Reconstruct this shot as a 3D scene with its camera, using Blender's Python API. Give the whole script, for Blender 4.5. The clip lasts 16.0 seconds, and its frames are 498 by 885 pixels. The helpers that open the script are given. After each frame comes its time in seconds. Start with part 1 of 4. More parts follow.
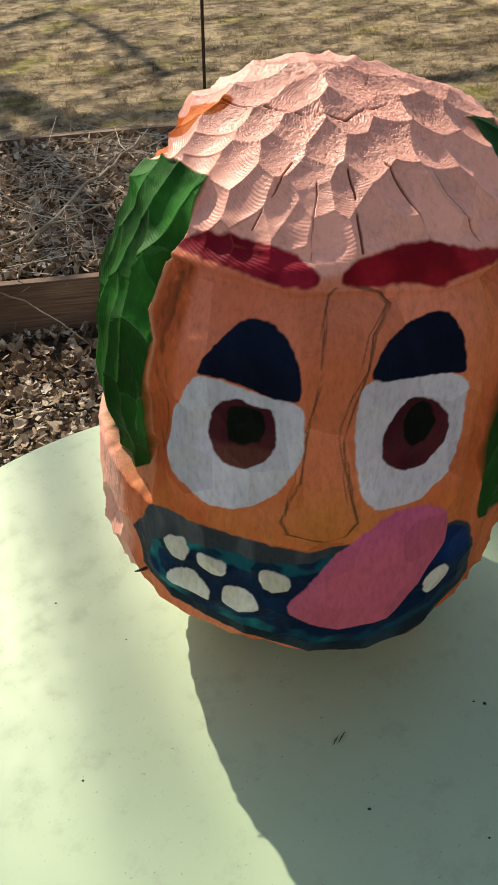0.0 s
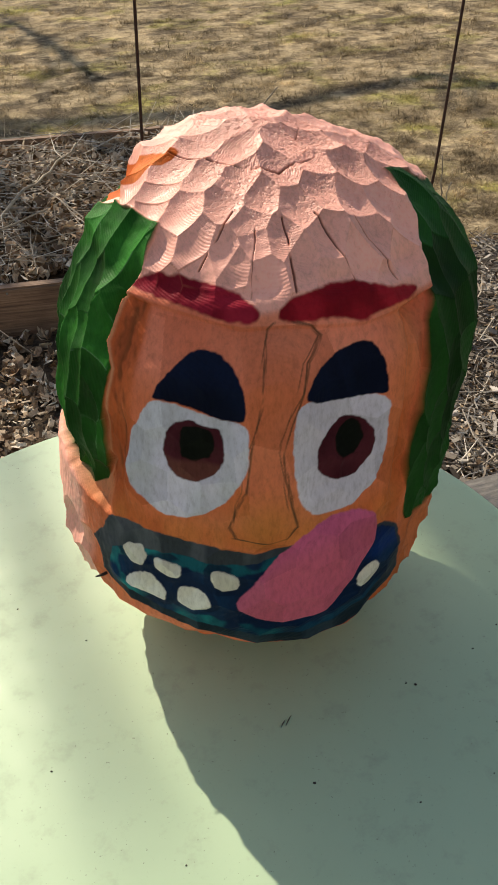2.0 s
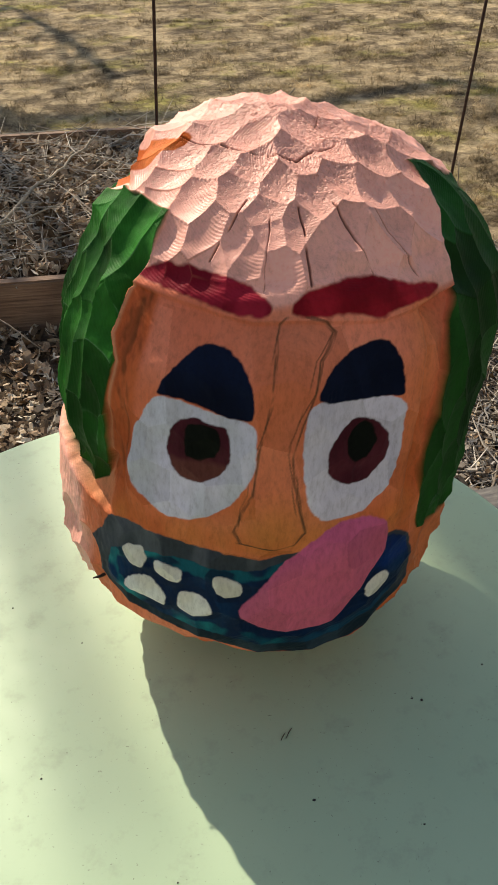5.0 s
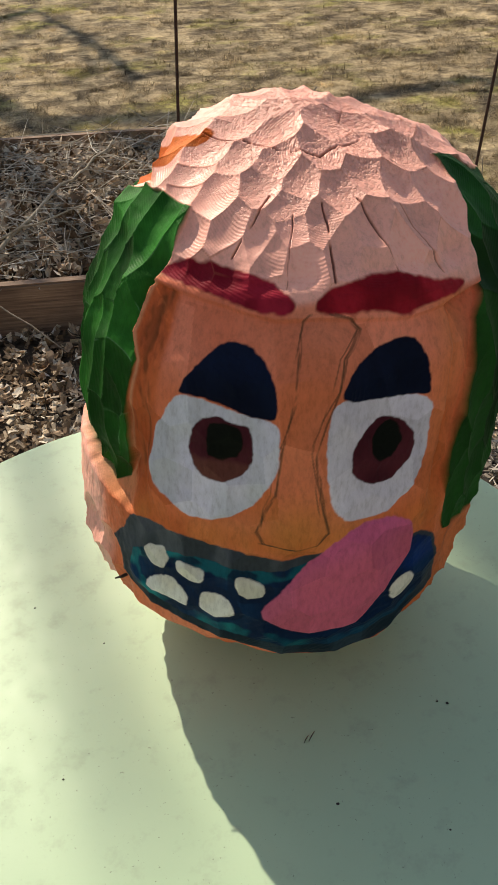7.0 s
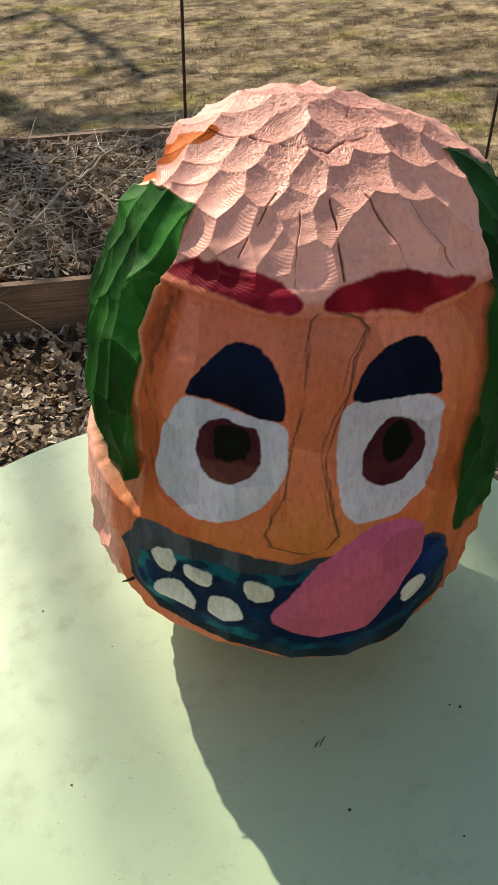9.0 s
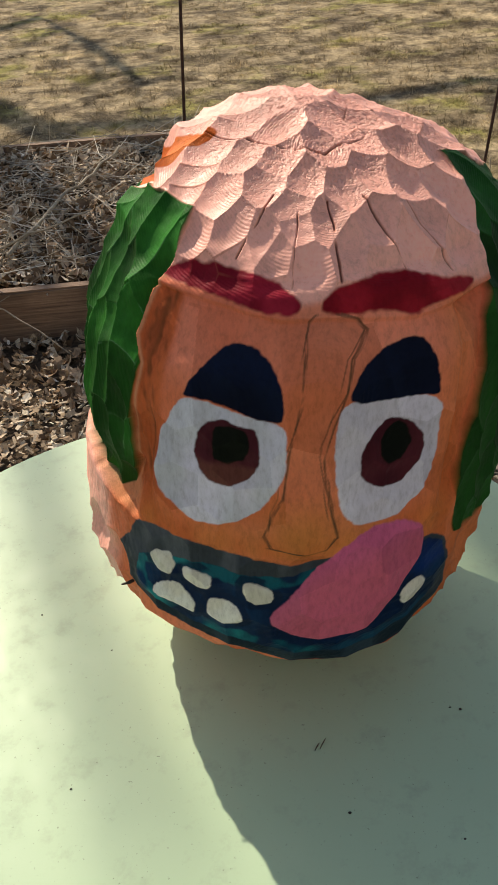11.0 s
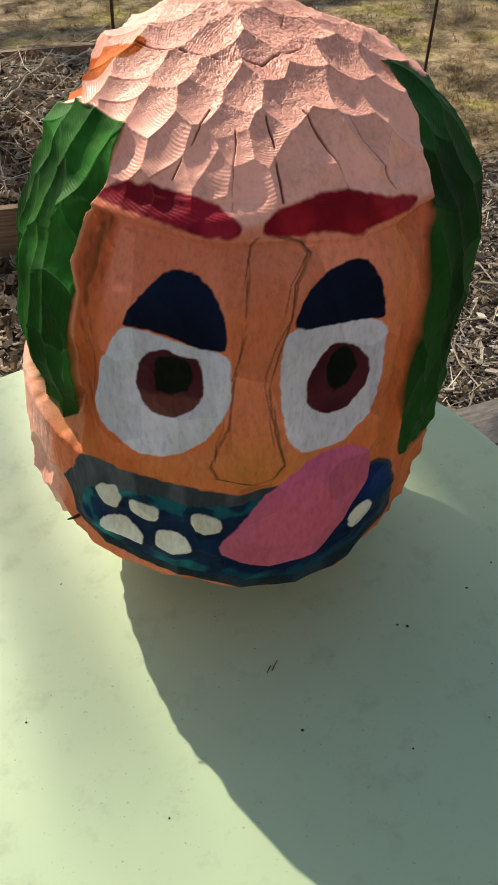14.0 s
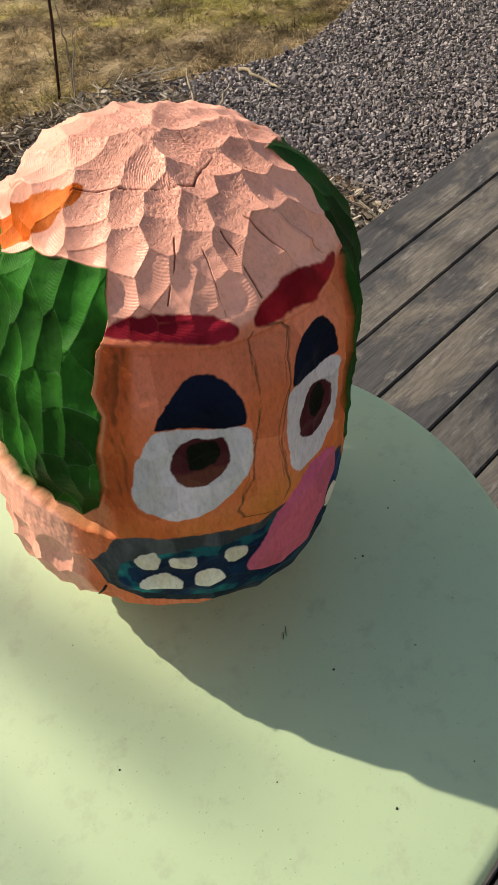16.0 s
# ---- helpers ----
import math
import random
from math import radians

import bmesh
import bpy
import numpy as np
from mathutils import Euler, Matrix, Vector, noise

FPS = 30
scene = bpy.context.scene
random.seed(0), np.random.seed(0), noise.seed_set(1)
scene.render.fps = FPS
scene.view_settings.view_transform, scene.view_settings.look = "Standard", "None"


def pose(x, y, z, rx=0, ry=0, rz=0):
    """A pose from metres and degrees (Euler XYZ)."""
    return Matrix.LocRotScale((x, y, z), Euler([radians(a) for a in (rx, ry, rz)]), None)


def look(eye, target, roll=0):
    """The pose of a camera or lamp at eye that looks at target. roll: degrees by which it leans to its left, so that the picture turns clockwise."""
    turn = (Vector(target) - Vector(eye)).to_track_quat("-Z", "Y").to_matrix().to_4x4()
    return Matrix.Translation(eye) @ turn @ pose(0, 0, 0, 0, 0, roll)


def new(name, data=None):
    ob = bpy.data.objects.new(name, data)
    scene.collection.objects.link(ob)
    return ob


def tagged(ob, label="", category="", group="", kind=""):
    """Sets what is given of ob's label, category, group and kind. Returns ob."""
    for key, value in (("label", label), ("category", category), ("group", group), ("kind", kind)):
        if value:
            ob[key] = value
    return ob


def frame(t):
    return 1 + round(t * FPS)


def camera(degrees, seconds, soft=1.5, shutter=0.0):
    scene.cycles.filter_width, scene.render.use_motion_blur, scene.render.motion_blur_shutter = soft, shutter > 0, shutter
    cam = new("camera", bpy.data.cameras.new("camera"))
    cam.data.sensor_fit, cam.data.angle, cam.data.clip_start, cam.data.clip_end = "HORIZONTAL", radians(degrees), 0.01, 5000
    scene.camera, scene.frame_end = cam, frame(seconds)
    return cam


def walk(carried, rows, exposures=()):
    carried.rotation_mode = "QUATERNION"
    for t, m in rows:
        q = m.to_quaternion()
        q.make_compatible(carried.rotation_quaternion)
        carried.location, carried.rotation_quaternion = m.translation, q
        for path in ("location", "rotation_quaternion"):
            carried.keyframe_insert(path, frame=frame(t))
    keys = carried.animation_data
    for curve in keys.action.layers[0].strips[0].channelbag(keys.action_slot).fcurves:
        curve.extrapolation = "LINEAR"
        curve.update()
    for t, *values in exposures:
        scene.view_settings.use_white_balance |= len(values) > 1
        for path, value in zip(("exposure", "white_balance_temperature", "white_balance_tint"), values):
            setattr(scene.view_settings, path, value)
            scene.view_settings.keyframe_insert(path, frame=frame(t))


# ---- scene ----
cam = camera(33.4, 16.0)
PATH = [
    (0, (-0.083, -0.284, 1.244), (0.037, 1.313, 0.046), -4.2),
    (0.5, (-0.083, -0.288, 1.244), (0.038, 1.305, 0.041), -4.2),
    (1, (-0.083, -0.289, 1.247), (0.059, 1.303, 0.045), -4.0),
    (1.5, (-0.084, -0.306, 1.269), (0.111, 1.283, 0.07), -3.3),
    (2, (-0.091, -0.323, 1.285), (0.169, 1.253, 0.082), -2.5),
    (2.5, (-0.092, -0.311, 1.283), (0.202, 1.253, 0.071), -1.8),
    (3, (-0.091, -0.31, 1.278), (0.213, 1.25, 0.064), -1.1),
    (3.5, (-0.089, -0.309, 1.276), (0.211, 1.252, 0.062), -0.5),
    (4, (-0.09, -0.306, 1.275), (0.192, 1.262, 0.066), -0.5),
    (4.5, (-0.089, -0.304, 1.272), (0.173, 1.272, 0.068), -0.8),
    (5, (-0.089, -0.305, 1.27), (0.157, 1.277, 0.072), -1.1),
    (7.5, (-0.089, -0.299, 1.266), (0.097, 1.293, 0.07), -2.5),
    (8, (-0.089, -0.297, 1.267), (0.091, 1.297, 0.072), -2.7),
    (8.5, (-0.088, -0.294, 1.265), (0.087, 1.299, 0.068), -2.9),
    (9, (-0.087, -0.293, 1.263), (0.084, 1.298, 0.063), -3.1),
    (11.5, (-0.086, -0.296, 1.26), (0.087, 1.304, 0.074), -3.3),
    (12, (-0.085, -0.298, 1.259), (0.089, 1.303, 0.073), -3.3),
    (12.5, (-0.086, -0.297, 1.261), (0.087, 1.305, 0.076), -3.2),
    (13, (-0.085, -0.295, 1.26), (0.087, 1.307, 0.076), -3.2),
    (13.5, (-0.084, -0.291, 1.258), (0.103, 1.291, 0.049), -3.0),
    (14, (-0.085, -0.286, 1.258), (0.192, 1.177, -0.077), -2.1),
    (14.5, (-0.112, -0.262, 1.299), (0.353, 0.975, -0.203), -1.6),
    (15, (-0.185, -0.24, 1.341), (0.403, 0.805, -0.26), -3.3),
    (15.5, (-0.225, -0.22, 1.366), (0.485, 0.785, -0.211), -3.3),
    (16, (-0.242, -0.223, 1.392), (0.55, 0.834, -0.109), -3.9),
]
walk(cam, [(t, look(eye, target, roll)) for t, eye, target, roll in PATH],
     [(0.0, -0.08, 7250, 10), (3.0, -0.02, 7250, 10), (9.0, -0.08, 7250, 10), (13.5, -0.08, 7250, 10), (14.8, 0.02, 7750, 10), (15.5, -0.10, 7800, 10), (16.0, -0.12, 7800, 10)])

# ---- world and sun ----
SUN_EL, SUN_AZ = 40.0, -25.0          # degrees; azimuth clockwise from +y
world = bpy.data.worlds.new("world")
scene.world = world
world.use_nodes = True
wn = world.node_tree
wn.nodes.clear()
sky = wn.nodes.new("ShaderNodeTexSky")
sky.sky_type = "NISHITA"
sky.sun_disc = False
sky.sun_elevation, sky.sun_rotation = radians(SUN_EL), radians(SUN_AZ)
bg = wn.nodes.new("ShaderNodeBackground")
bg.inputs["Strength"].default_value = 0.15
wo = wn.nodes.new("ShaderNodeOutputWorld")
wn.links.new(sky.outputs[0], bg.inputs[0])
wn.links.new(bg.outputs[0], wo.inputs[0])
sun_data = bpy.data.lights.new("sun", "SUN")
sun_data.energy, sun_data.angle, sun_data.color = 5.0, radians(0.6), (1.0, 0.93, 0.82)
sun = new("sun", sun_data)
toward = Vector((math.sin(radians(SUN_AZ)) * math.cos(radians(SUN_EL)),
                 math.cos(radians(SUN_AZ)) * math.cos(radians(SUN_EL)), math.sin(radians(SUN_EL))))
sun.matrix_world = look(toward * 20, (0, 0, 0))

TABLE_Z, DECK_Z, GROUND_Z, BED_Z = 0.72, 0.0, -0.12, 0.0


# ---- small tools ----
def mesh_from(name, verts, faces, material=None, smooth=False):
    me = bpy.data.meshes.new(name)
    me.from_pydata([tuple(v) for v in verts], [], [tuple(f) for f in faces])
    if material:
        me.materials.append(material)
    if smooth:
        me.polygons.foreach_set("use_smooth", [True] * len(me.polygons))
    me.update()
    return me


def part(name, bm, material, parent=None, label=""):
    me = bpy.data.meshes.new(name)
    bm.to_mesh(me)
    bm.free()
    if material:
        me.materials.append(material)
    ob = new(name, me)
    ob.parent = parent
    if label:
        tagged(ob, label)
    return ob


def bm_box(sx, sy, sz, bevel=0.0, at=(0, 0, 0), segments=2):
    bm = bmesh.new()
    bmesh.ops.create_cube(bm, size=1.0, matrix=Matrix.Translation(at) @ Matrix.Diagonal((sx, sy, sz, 1)))
    if bevel:
        bmesh.ops.bevel(bm, geom=list(bm.edges), offset=bevel, segments=segments, affect="EDGES", clamp_overlap=True)
    return bm


def tube(name, points, radii, material, sides=7, parent=None):
    """A tapered round rod along points."""
    vs, fs = [], []
    pts = [Vector(p) for p in points]
    for i, p in enumerate(pts):
        d = (pts[min(i + 1, len(pts) - 1)] - pts[max(i - 1, 0)]).normalized()
        a = d.cross(Vector((0.31, 0.95, 0.12))).normalized()
        b = d.cross(a)
        for k in range(sides):
            w = 2 * math.pi * k / sides
            vs.append(p + (a * math.cos(w) + b * math.sin(w)) * radii[i])
    for i in range(len(pts) - 1):
        for k in range(sides):
            k2 = (k + 1) % sides
            fs.append((i * sides + k, i * sides + k2, (i + 1) * sides + k2, (i + 1) * sides + k))
    fs.append(tuple(range(sides))[::-1])
    fs.append(tuple(range((len(pts) - 1) * sides, len(pts) * sides)))
    ob = new(name, mesh_from(name, vs, fs, material, True))
    ob.parent = parent
    return ob


# ---- materials ----
class Mat:
    """A node material being put together."""

    def __init__(self, name, roughness=0.6, metallic=0.0, specular=0.5):
        self.m = bpy.data.materials.new(name)
        self.m.use_nodes = True
        self.t = self.m.node_tree
        self.p = self.t.nodes["Principled BSDF"]
        self.p.inputs["Roughness"].default_value = roughness
        self.p.inputs["Metallic"].default_value = metallic
        self.p.inputs["Specular IOR Level"].default_value = specular
        self.co = self.t.nodes.new("ShaderNodeTexCoord")
        self.place = None

    def n(self, kind, **values):
        node = self.t.nodes.new(kind)
        for k, v in values.items():
            node.inputs[k].default_value = v
        return node

    def link(self, a, b):
        self.t.links.new(a, b)

    def noise(self, scale, detail=4.0, rough=0.55, stretch=None, space="Object", distort=0.0):
        node = self.n("ShaderNodeTexNoise", Scale=scale, Detail=detail, Roughness=rough, Distortion=distort)
        src = self.place or self.co.outputs[space]
        if stretch:
            mp = self.n("ShaderNodeMapping", Scale=stretch)
            self.link(src, mp.inputs[0])
            src = mp.outputs[0]
        self.link(src, node.inputs["Vector"])
        return node.outputs["Fac"]

    def ramp(self, fac, stops):
        node = self.t.nodes.new("ShaderNodeValToRGB")
        e = node.color_ramp.elements
        while len(e) < len(stops):
            e.new(0.5)
        for item, (pos, col) in zip(e, stops):
            item.position = pos
            item.color = (*col, 1) if len(col) == 3 else col
        self.link(fac, node.inputs[0])
        return node.outputs[0]

    def mix(self, fac, a, b, mode="MIX"):
        node = self.t.nodes.new("ShaderNodeMix")
        node.data_type, node.blend_type = "RGBA", mode
        for src, sock in ((fac, node.inputs[0]), (a, node.inputs[6]), (b, node.inputs[7])):
            if isinstance(src, (int, float)):
                sock.default_value = src
            elif isinstance(src, tuple):
                sock.default_value = (*src, 1)
            else:
                self.link(src, sock)
        return node.outputs[2]

    def math(self, op, a, b=0.0, c=0.0):
        node = self.t.nodes.new("ShaderNodeMath")
        node.operation = op
        for src, sock in zip((a, b, c), node.inputs):
            if isinstance(src, (int, float)):
                sock.default_value = src
            else:
                self.link(src, sock)
        return node.outputs[0]

    def color(self, src):
        if isinstance(src, tuple):
            self.p.inputs["Base Color"].default_value = (*src, 1)
        else:
            self.link(src, self.p.inputs["Base Color"])

    def rough(self, src):
        self.link(src, self.p.inputs["Roughness"])

    def bump(self, height, strength=0.3, distance=0.002):
        node = self.n("ShaderNodeBump", Strength=strength, Distance=distance)
        self.link(height, node.inputs["Height"])
        if self.p.inputs["Normal"].is_linked:
            self.link(self.p.inputs["Normal"].links[0].from_socket, node.inputs["Normal"])
        self.link(node.outputs[0], self.p.inputs["Normal"])

    def island(self):
        return self.t.nodes.new("ShaderNodeNewGeometry").outputs["Random Per Island"]

    def random(self):
        return self.t.nodes.new("ShaderNodeObjectInfo").outputs["Random"]


def mat_table():
    m = Mat("mint_table_paint", 0.36)
    blotch = m.noise(5.0, 5.0)
    base = m.ramp(blotch, [(0.3, (0.405, 0.55, 0.355)), (0.7, (0.455, 0.605, 0.395))])
    dirt = m.noise(38.0, 6.0, 0.7)
    base = m.mix(m.ramp(dirt, [(0.54, (0, 0, 0)), (0.72, (0.42, 0.42, 0.42))]), base, (0.31, 0.35, 0.25))
    speck = m.noise(420.0, 2.0)
    base = m.mix(m.ramp(speck, [(0.70, (0, 0, 0)), (0.76, (0.5, 0.5, 0.5))]), base, (0.10, 0.10, 0.07))
    m.color(base)
    m.rough(m.ramp(dirt, [(0.3, (0.46,) * 3), (0.75, (0.62,) * 3)]))
    m.bump(m.noise(420.0, 3.0), 0.06, 0.0006)
    m.bump(m.noise(9.0, 2.0), 0.12, 0.003)
    return m.m


def mat_deck():
    m = Mat("weathered_deck_wood", 0.7)
    rnd = m.random()
    each = m.n("ShaderNodeVectorMath")            # every plank has a grain of its own
    each.operation = "MULTIPLY_ADD"
    m.link(rnd, each.inputs[0])
    each.inputs[1].default_value = (31.0, 17.0, 9.0)
    m.link(m.co.outputs["Object"], each.inputs[2])
    m.place = each.outputs[0]
    grain = m.noise(6.0, 8.0, 0.66, (0.5, 13.0, 13.0), distort=1.2)
    col = m.ramp(grain, [(0.22, (0.060, 0.053, 0.046)), (0.45, (0.125, 0.112, 0.098)), (0.62, (0.165, 0.148, 0.128)), (0.85, (0.230, 0.208, 0.178))])
    stain = m.noise(3.4, 8.0, 0.70, (0.7, 1.6, 1.0), distort=0.6)
    col = m.mix(m.ramp(stain, [(0.44, (0, 0, 0)), (0.54, (0.88,) * 3)]), col, m.ramp(grain, [(0.3, (0.022, 0.023, 0.027)), (0.7, (0.060, 0.062, 0.070))]))
    scuff = m.noise(11.0, 8.0, 0.75, (0.5, 1.8, 1.0))
    col = m.mix(m.ramp(scuff, [(0.57, (0, 0, 0)), (0.68, (0.65,) * 3)]), col, (0.31, 0.295, 0.27))
    pit = m.noise(90.0, 5.0, 0.7, (0.25, 1.6, 1.0))
    col = m.mix(1.0, col, m.ramp(pit, [(0.3, (0.62,) * 3), (0.5, (1.0,) * 3), (0.7, (1.25,) * 3)]), "MULTIPLY")
    tone = m.ramp(rnd, [(0.0, (0.66, 0.69, 0.74)), (0.5, (0.95, 0.96, 0.97)), (1.0, (1.20, 1.17, 1.12))])
    col = m.mix(1.0, col, tone, "MULTIPLY")
    m.color(col)
    m.bump(grain, 0.25, 0.003)
    m.bump(scuff, 0.15, 0.002)
    return m.m


def mat_wood(name, dark, mid, light, stretch=(0.6, 20.0, 20.0)):
    m = Mat(name, 0.8)
    grain = m.noise(8.0, 6.0, 0.6, stretch, distort=0.5)
    col = m.ramp(grain, [(0.25, dark), (0.5, mid), (0.8, light)])
    blot = m.noise(4.0, 4.0)
    col = m.mix(m.ramp(blot, [(0.4, (0, 0, 0)), (0.7, (0.5,) * 3)]), col, dark)
    m.color(col)
    m.bump(grain, 0.4, 0.004)
    return m.m


def lawn_tones(m, tan, green, brown):
    """Lay patches of thatch, moss and bare brown over the lawn, with thick clumps, and dark blotches painted for
    shadows and leaf patches.
    """
    big, mid, dapple, clump = m.noise(1.5, 4.0, 0.6), m.noise(3.6, 6.0, 0.68), m.noise(1.9, 5.0, 0.62), m.noise(8.0, 5.0, 0.6)
    col = m.mix(m.ramp(big, [(0.53, (0, 0, 0)), (0.64, (0.75,) * 3)]), tan, green)
    col = m.mix(m.ramp(mid, [(0.49, (0, 0, 0)), (0.58, (0.92,) * 3)]), col, brown)
    col = m.mix(1.0, col, m.ramp(dapple, [(0.34, (0.50, 0.48, 0.47)), (0.52, (1.0,) * 3), (0.68, (1.30, 1.27, 1.20))]), "MULTIPLY")
    m.color(m.mix(1.0, col, m.ramp(clump, [(0.34, (0.52, 0.50, 0.48)), (0.5, (1.0,) * 3), (0.66, (1.40, 1.38, 1.36))]), "MULTIPLY"))
    return clump, mid


def mat_ground():
    """Lawn in late winter: tan thatch with olive patches; bare brown soil near the beds."""
    m = Mat("winter_lawn_soil", 0.95, specular=0.1)
    fine = m.noise(46.0, 6.0, 0.72)
    tan = m.ramp(fine, [(0.3, (0.23, 0.17, 0.095)), (0.55, (0.41, 0.32, 0.195)), (0.75, (0.58, 0.47, 0.30))])
    green = m.ramp(fine, [(0.3, (0.14, 0.135, 0.022)), (0.7, (0.36, 0.335, 0.075))])
    brown = m.ramp(fine, [(0.3, (0.065, 0.047, 0.030)), (0.7, (0.21, 0.16, 0.10))])
    clump, mid = lawn_tones(m, tan, green, brown)
    m.bump(clump, 0.6, 0.03)
    m.bump(mid, 0.6, 0.03)
    m.bump(fine, 0.8, 0.012)
    return m.m


def mat_soil():
    m = Mat("dark_leafy_soil", 0.95, specular=0.15)
    f = m.noise(45.0, 6.0, 0.7)
    m.color(m.ramp(f, [(0.3, (0.035, 0.024, 0.016)), (0.55, (0.10, 0.07, 0.045)), (0.8, (0.24, 0.17, 0.11))]))
    m.bump(f, 0.9, 0.012)
    return m.m


def mat_islands(name, stops, roughness=0.85, fine=120.0, specular=0.2):
    """Loose pieces that each take their own tone."""
    m = Mat(name, roughness, specular=specular)
    col = m.ramp(m.island(), stops)
    f = m.noise(fine, 4.0, 0.6)
    m.color(m.mix(1.0, col, m.ramp(f, [(0.3, (0.7,) * 3), (0.7, (1.1,) * 3)]), "MULTIPLY"))
    return m.m


def mat_rust():
    m = Mat("rusty_iron", 0.8, 0.2)
    f = m.noise(90.0, 5.0)
    m.color(m.ramp(f, [(0.3, (0.03, 0.016, 0.01)), (0.7, (0.11, 0.05, 0.028))]))
    m.bump(f, 0.5, 0.002)
    return m.m


M_TABLE, M_DECK, M_GROUND, M_SOIL, M_RUST = mat_table(), mat_deck(), mat_ground(), mat_soil(), mat_rust()
M_TIMBER = mat_wood("old_bed_timber", (0.07, 0.04, 0.025), (0.25, 0.145, 0.085), (0.42, 0.28, 0.18))
M_SIDING = mat_wood("grey_siding", (0.16, 0.17, 0.18), (0.25, 0.265, 0.28), (0.33, 0.345, 0.36))
M_STICK = mat_wood("dry_stalk", (0.16, 0.12, 0.08), (0.36, 0.29, 0.20), (0.55, 0.46, 0.33), (6, 6, 2))
M_SPECK = mat_wood("dark_crumb", (0.012, 0.010, 0.008), (0.03, 0.022, 0.016), (0.06, 0.04, 0.03))

# ---- ground ----
def sheet(name, x0, x1, y0, y1, z, nx, ny, rough, material, seed):
    xs, ys = np.meshgrid(np.linspace(x0, x1, nx + 1), np.linspace(y0, y1, ny + 1))
    zs = z + rough * (np.array([[noise.fractal(Vector((x * 1.3, y * 1.3, seed)), 1.0, 2.0, 4) for x in xs[0]] for y in ys[:, 0]]))
    vs = np.stack([xs, ys, zs], -1).reshape(-1, 3)
    fs = [(j * (nx + 1) + i, j * (nx + 1) + i + 1, (j + 1) * (nx + 1) + i + 1, (j + 1) * (nx + 1) + i)
          for j in range(ny) for i in range(nx)]
    return new(name, mesh_from(name, vs, fs, material, True))


bm = bmesh.new()
bmesh.ops.create_grid(bm, x_segments=40, y_segments=40, size=400)
tagged(part("ground", bm, M_GROUND), "winter lawn of tan thatch with olive patches", "ground", kind="structure").location.z = GROUND_Z - 0.02

# ---- deck ----
DECK_TURN, DECK_EDGE, PITCH = 7.5, 0.998, 0.1487


def build_deck():
    base = tagged(new("deck"), "weathered grey wooden deck of long planks", "deck", kind="structure")
    base.matrix_world = pose(0, 0, DECK_Z, 0, 0, DECK_TURN)
    me = bpy.data.meshes.new("plank")
    b = bm_box(9.0, PITCH - 0.006, 0.034, 0.003, (0.6, 0, -0.017))
    b.to_mesh(me)
    b.free()
    me.materials.append(M_DECK)
    rng = random.Random(5)
    for i in range(26):
        ob = new("plank", me)
        ob.parent = base
        ob.location = (0, DECK_EDGE - PITCH * (i + 0.5), rng.uniform(-0.0015, 0.001))
    return base


build_deck()


def build_fill_wall():
    """An unseen grey boarded wall, added at the deck's back to block sky and bounce sun."""
    back = DECK_EDGE - 26 * PITCH
    base = tagged(new("fill_wall"), "unseen grey board wall added behind the camera to shape fill light", "wall", kind="structure")
    base.matrix_world = pose(0, 0, 0, 0, 0, DECK_TURN)
    me = bpy.data.meshes.new("wall_board")
    b = bm_box(11.0, 0.15, 0.232, 0.006)
    b.to_mesh(me)
    b.free()
    me.materials.append(M_SIDING)
    for i in range(20):
        ob = new("wall_board", me)
        ob.parent = base
        ob.location = (0.6, back - 0.12, GROUND_Z + 0.10 + 0.236 * i)
    return base


build_fill_wall()

# ---- table ----
TX, TY, TR = -0.077, 0.155, 0.349


def build_table():
    base = tagged(new("round_table"), "round mint green painted metal garden table", "table")
    base.location = (TX, TY, 0)
    prof = [(0.0, 0.0), (TR - 0.012, 0.0), (TR - 0.006, -0.0006), (TR - 0.002, -0.003), (TR, -0.007), (TR, -0.022),
            (TR - 0.003, -0.026), (TR - 0.006, -0.022), (TR - 0.007, -0.008), (0.0, -0.006)]
    n = 160
    vs, fs = [], []
    for r, z in prof:
        for k in range(n):
            w = 2 * math.pi * k / n
            vs.append((r * math.cos(w), r * math.sin(w), TABLE_Z + z))
    for i in range(len(prof) - 1):
        for k in range(n):
            fs.append((i * n + k, i * n + (k + 1) % n, (i + 1) * n + (k + 1) % n, (i + 1) * n + k)[::-1])
    ob = new("tabletop", mesh_from("tabletop", vs, fs, M_TABLE, True))
    ob.parent = base
    for k in range(4):
        w = math.radians(45 + 90 * k)
        c, s = math.cos(w), math.sin(w)
        tube("leg", [(c * 0.20, s * 0.20, TABLE_Z - 0.012), (c * 0.22, s * 0.22, 0.5), (c * 0.27, s * 0.27, 0.004)],
                   [0.011, 0.011, 0.011], M_TABLE, 10, base)
    bm = bmesh.new()
    bmesh.ops.create_cone(bm, segments=24, radius1=0.21, radius2=0.21, depth=0.012, cap_ends=True,
                          matrix=Matrix.Translation((0, 0, TABLE_Z - 0.013)))
    part("support_ring", bm, M_TABLE, base)
    return base


build_table()

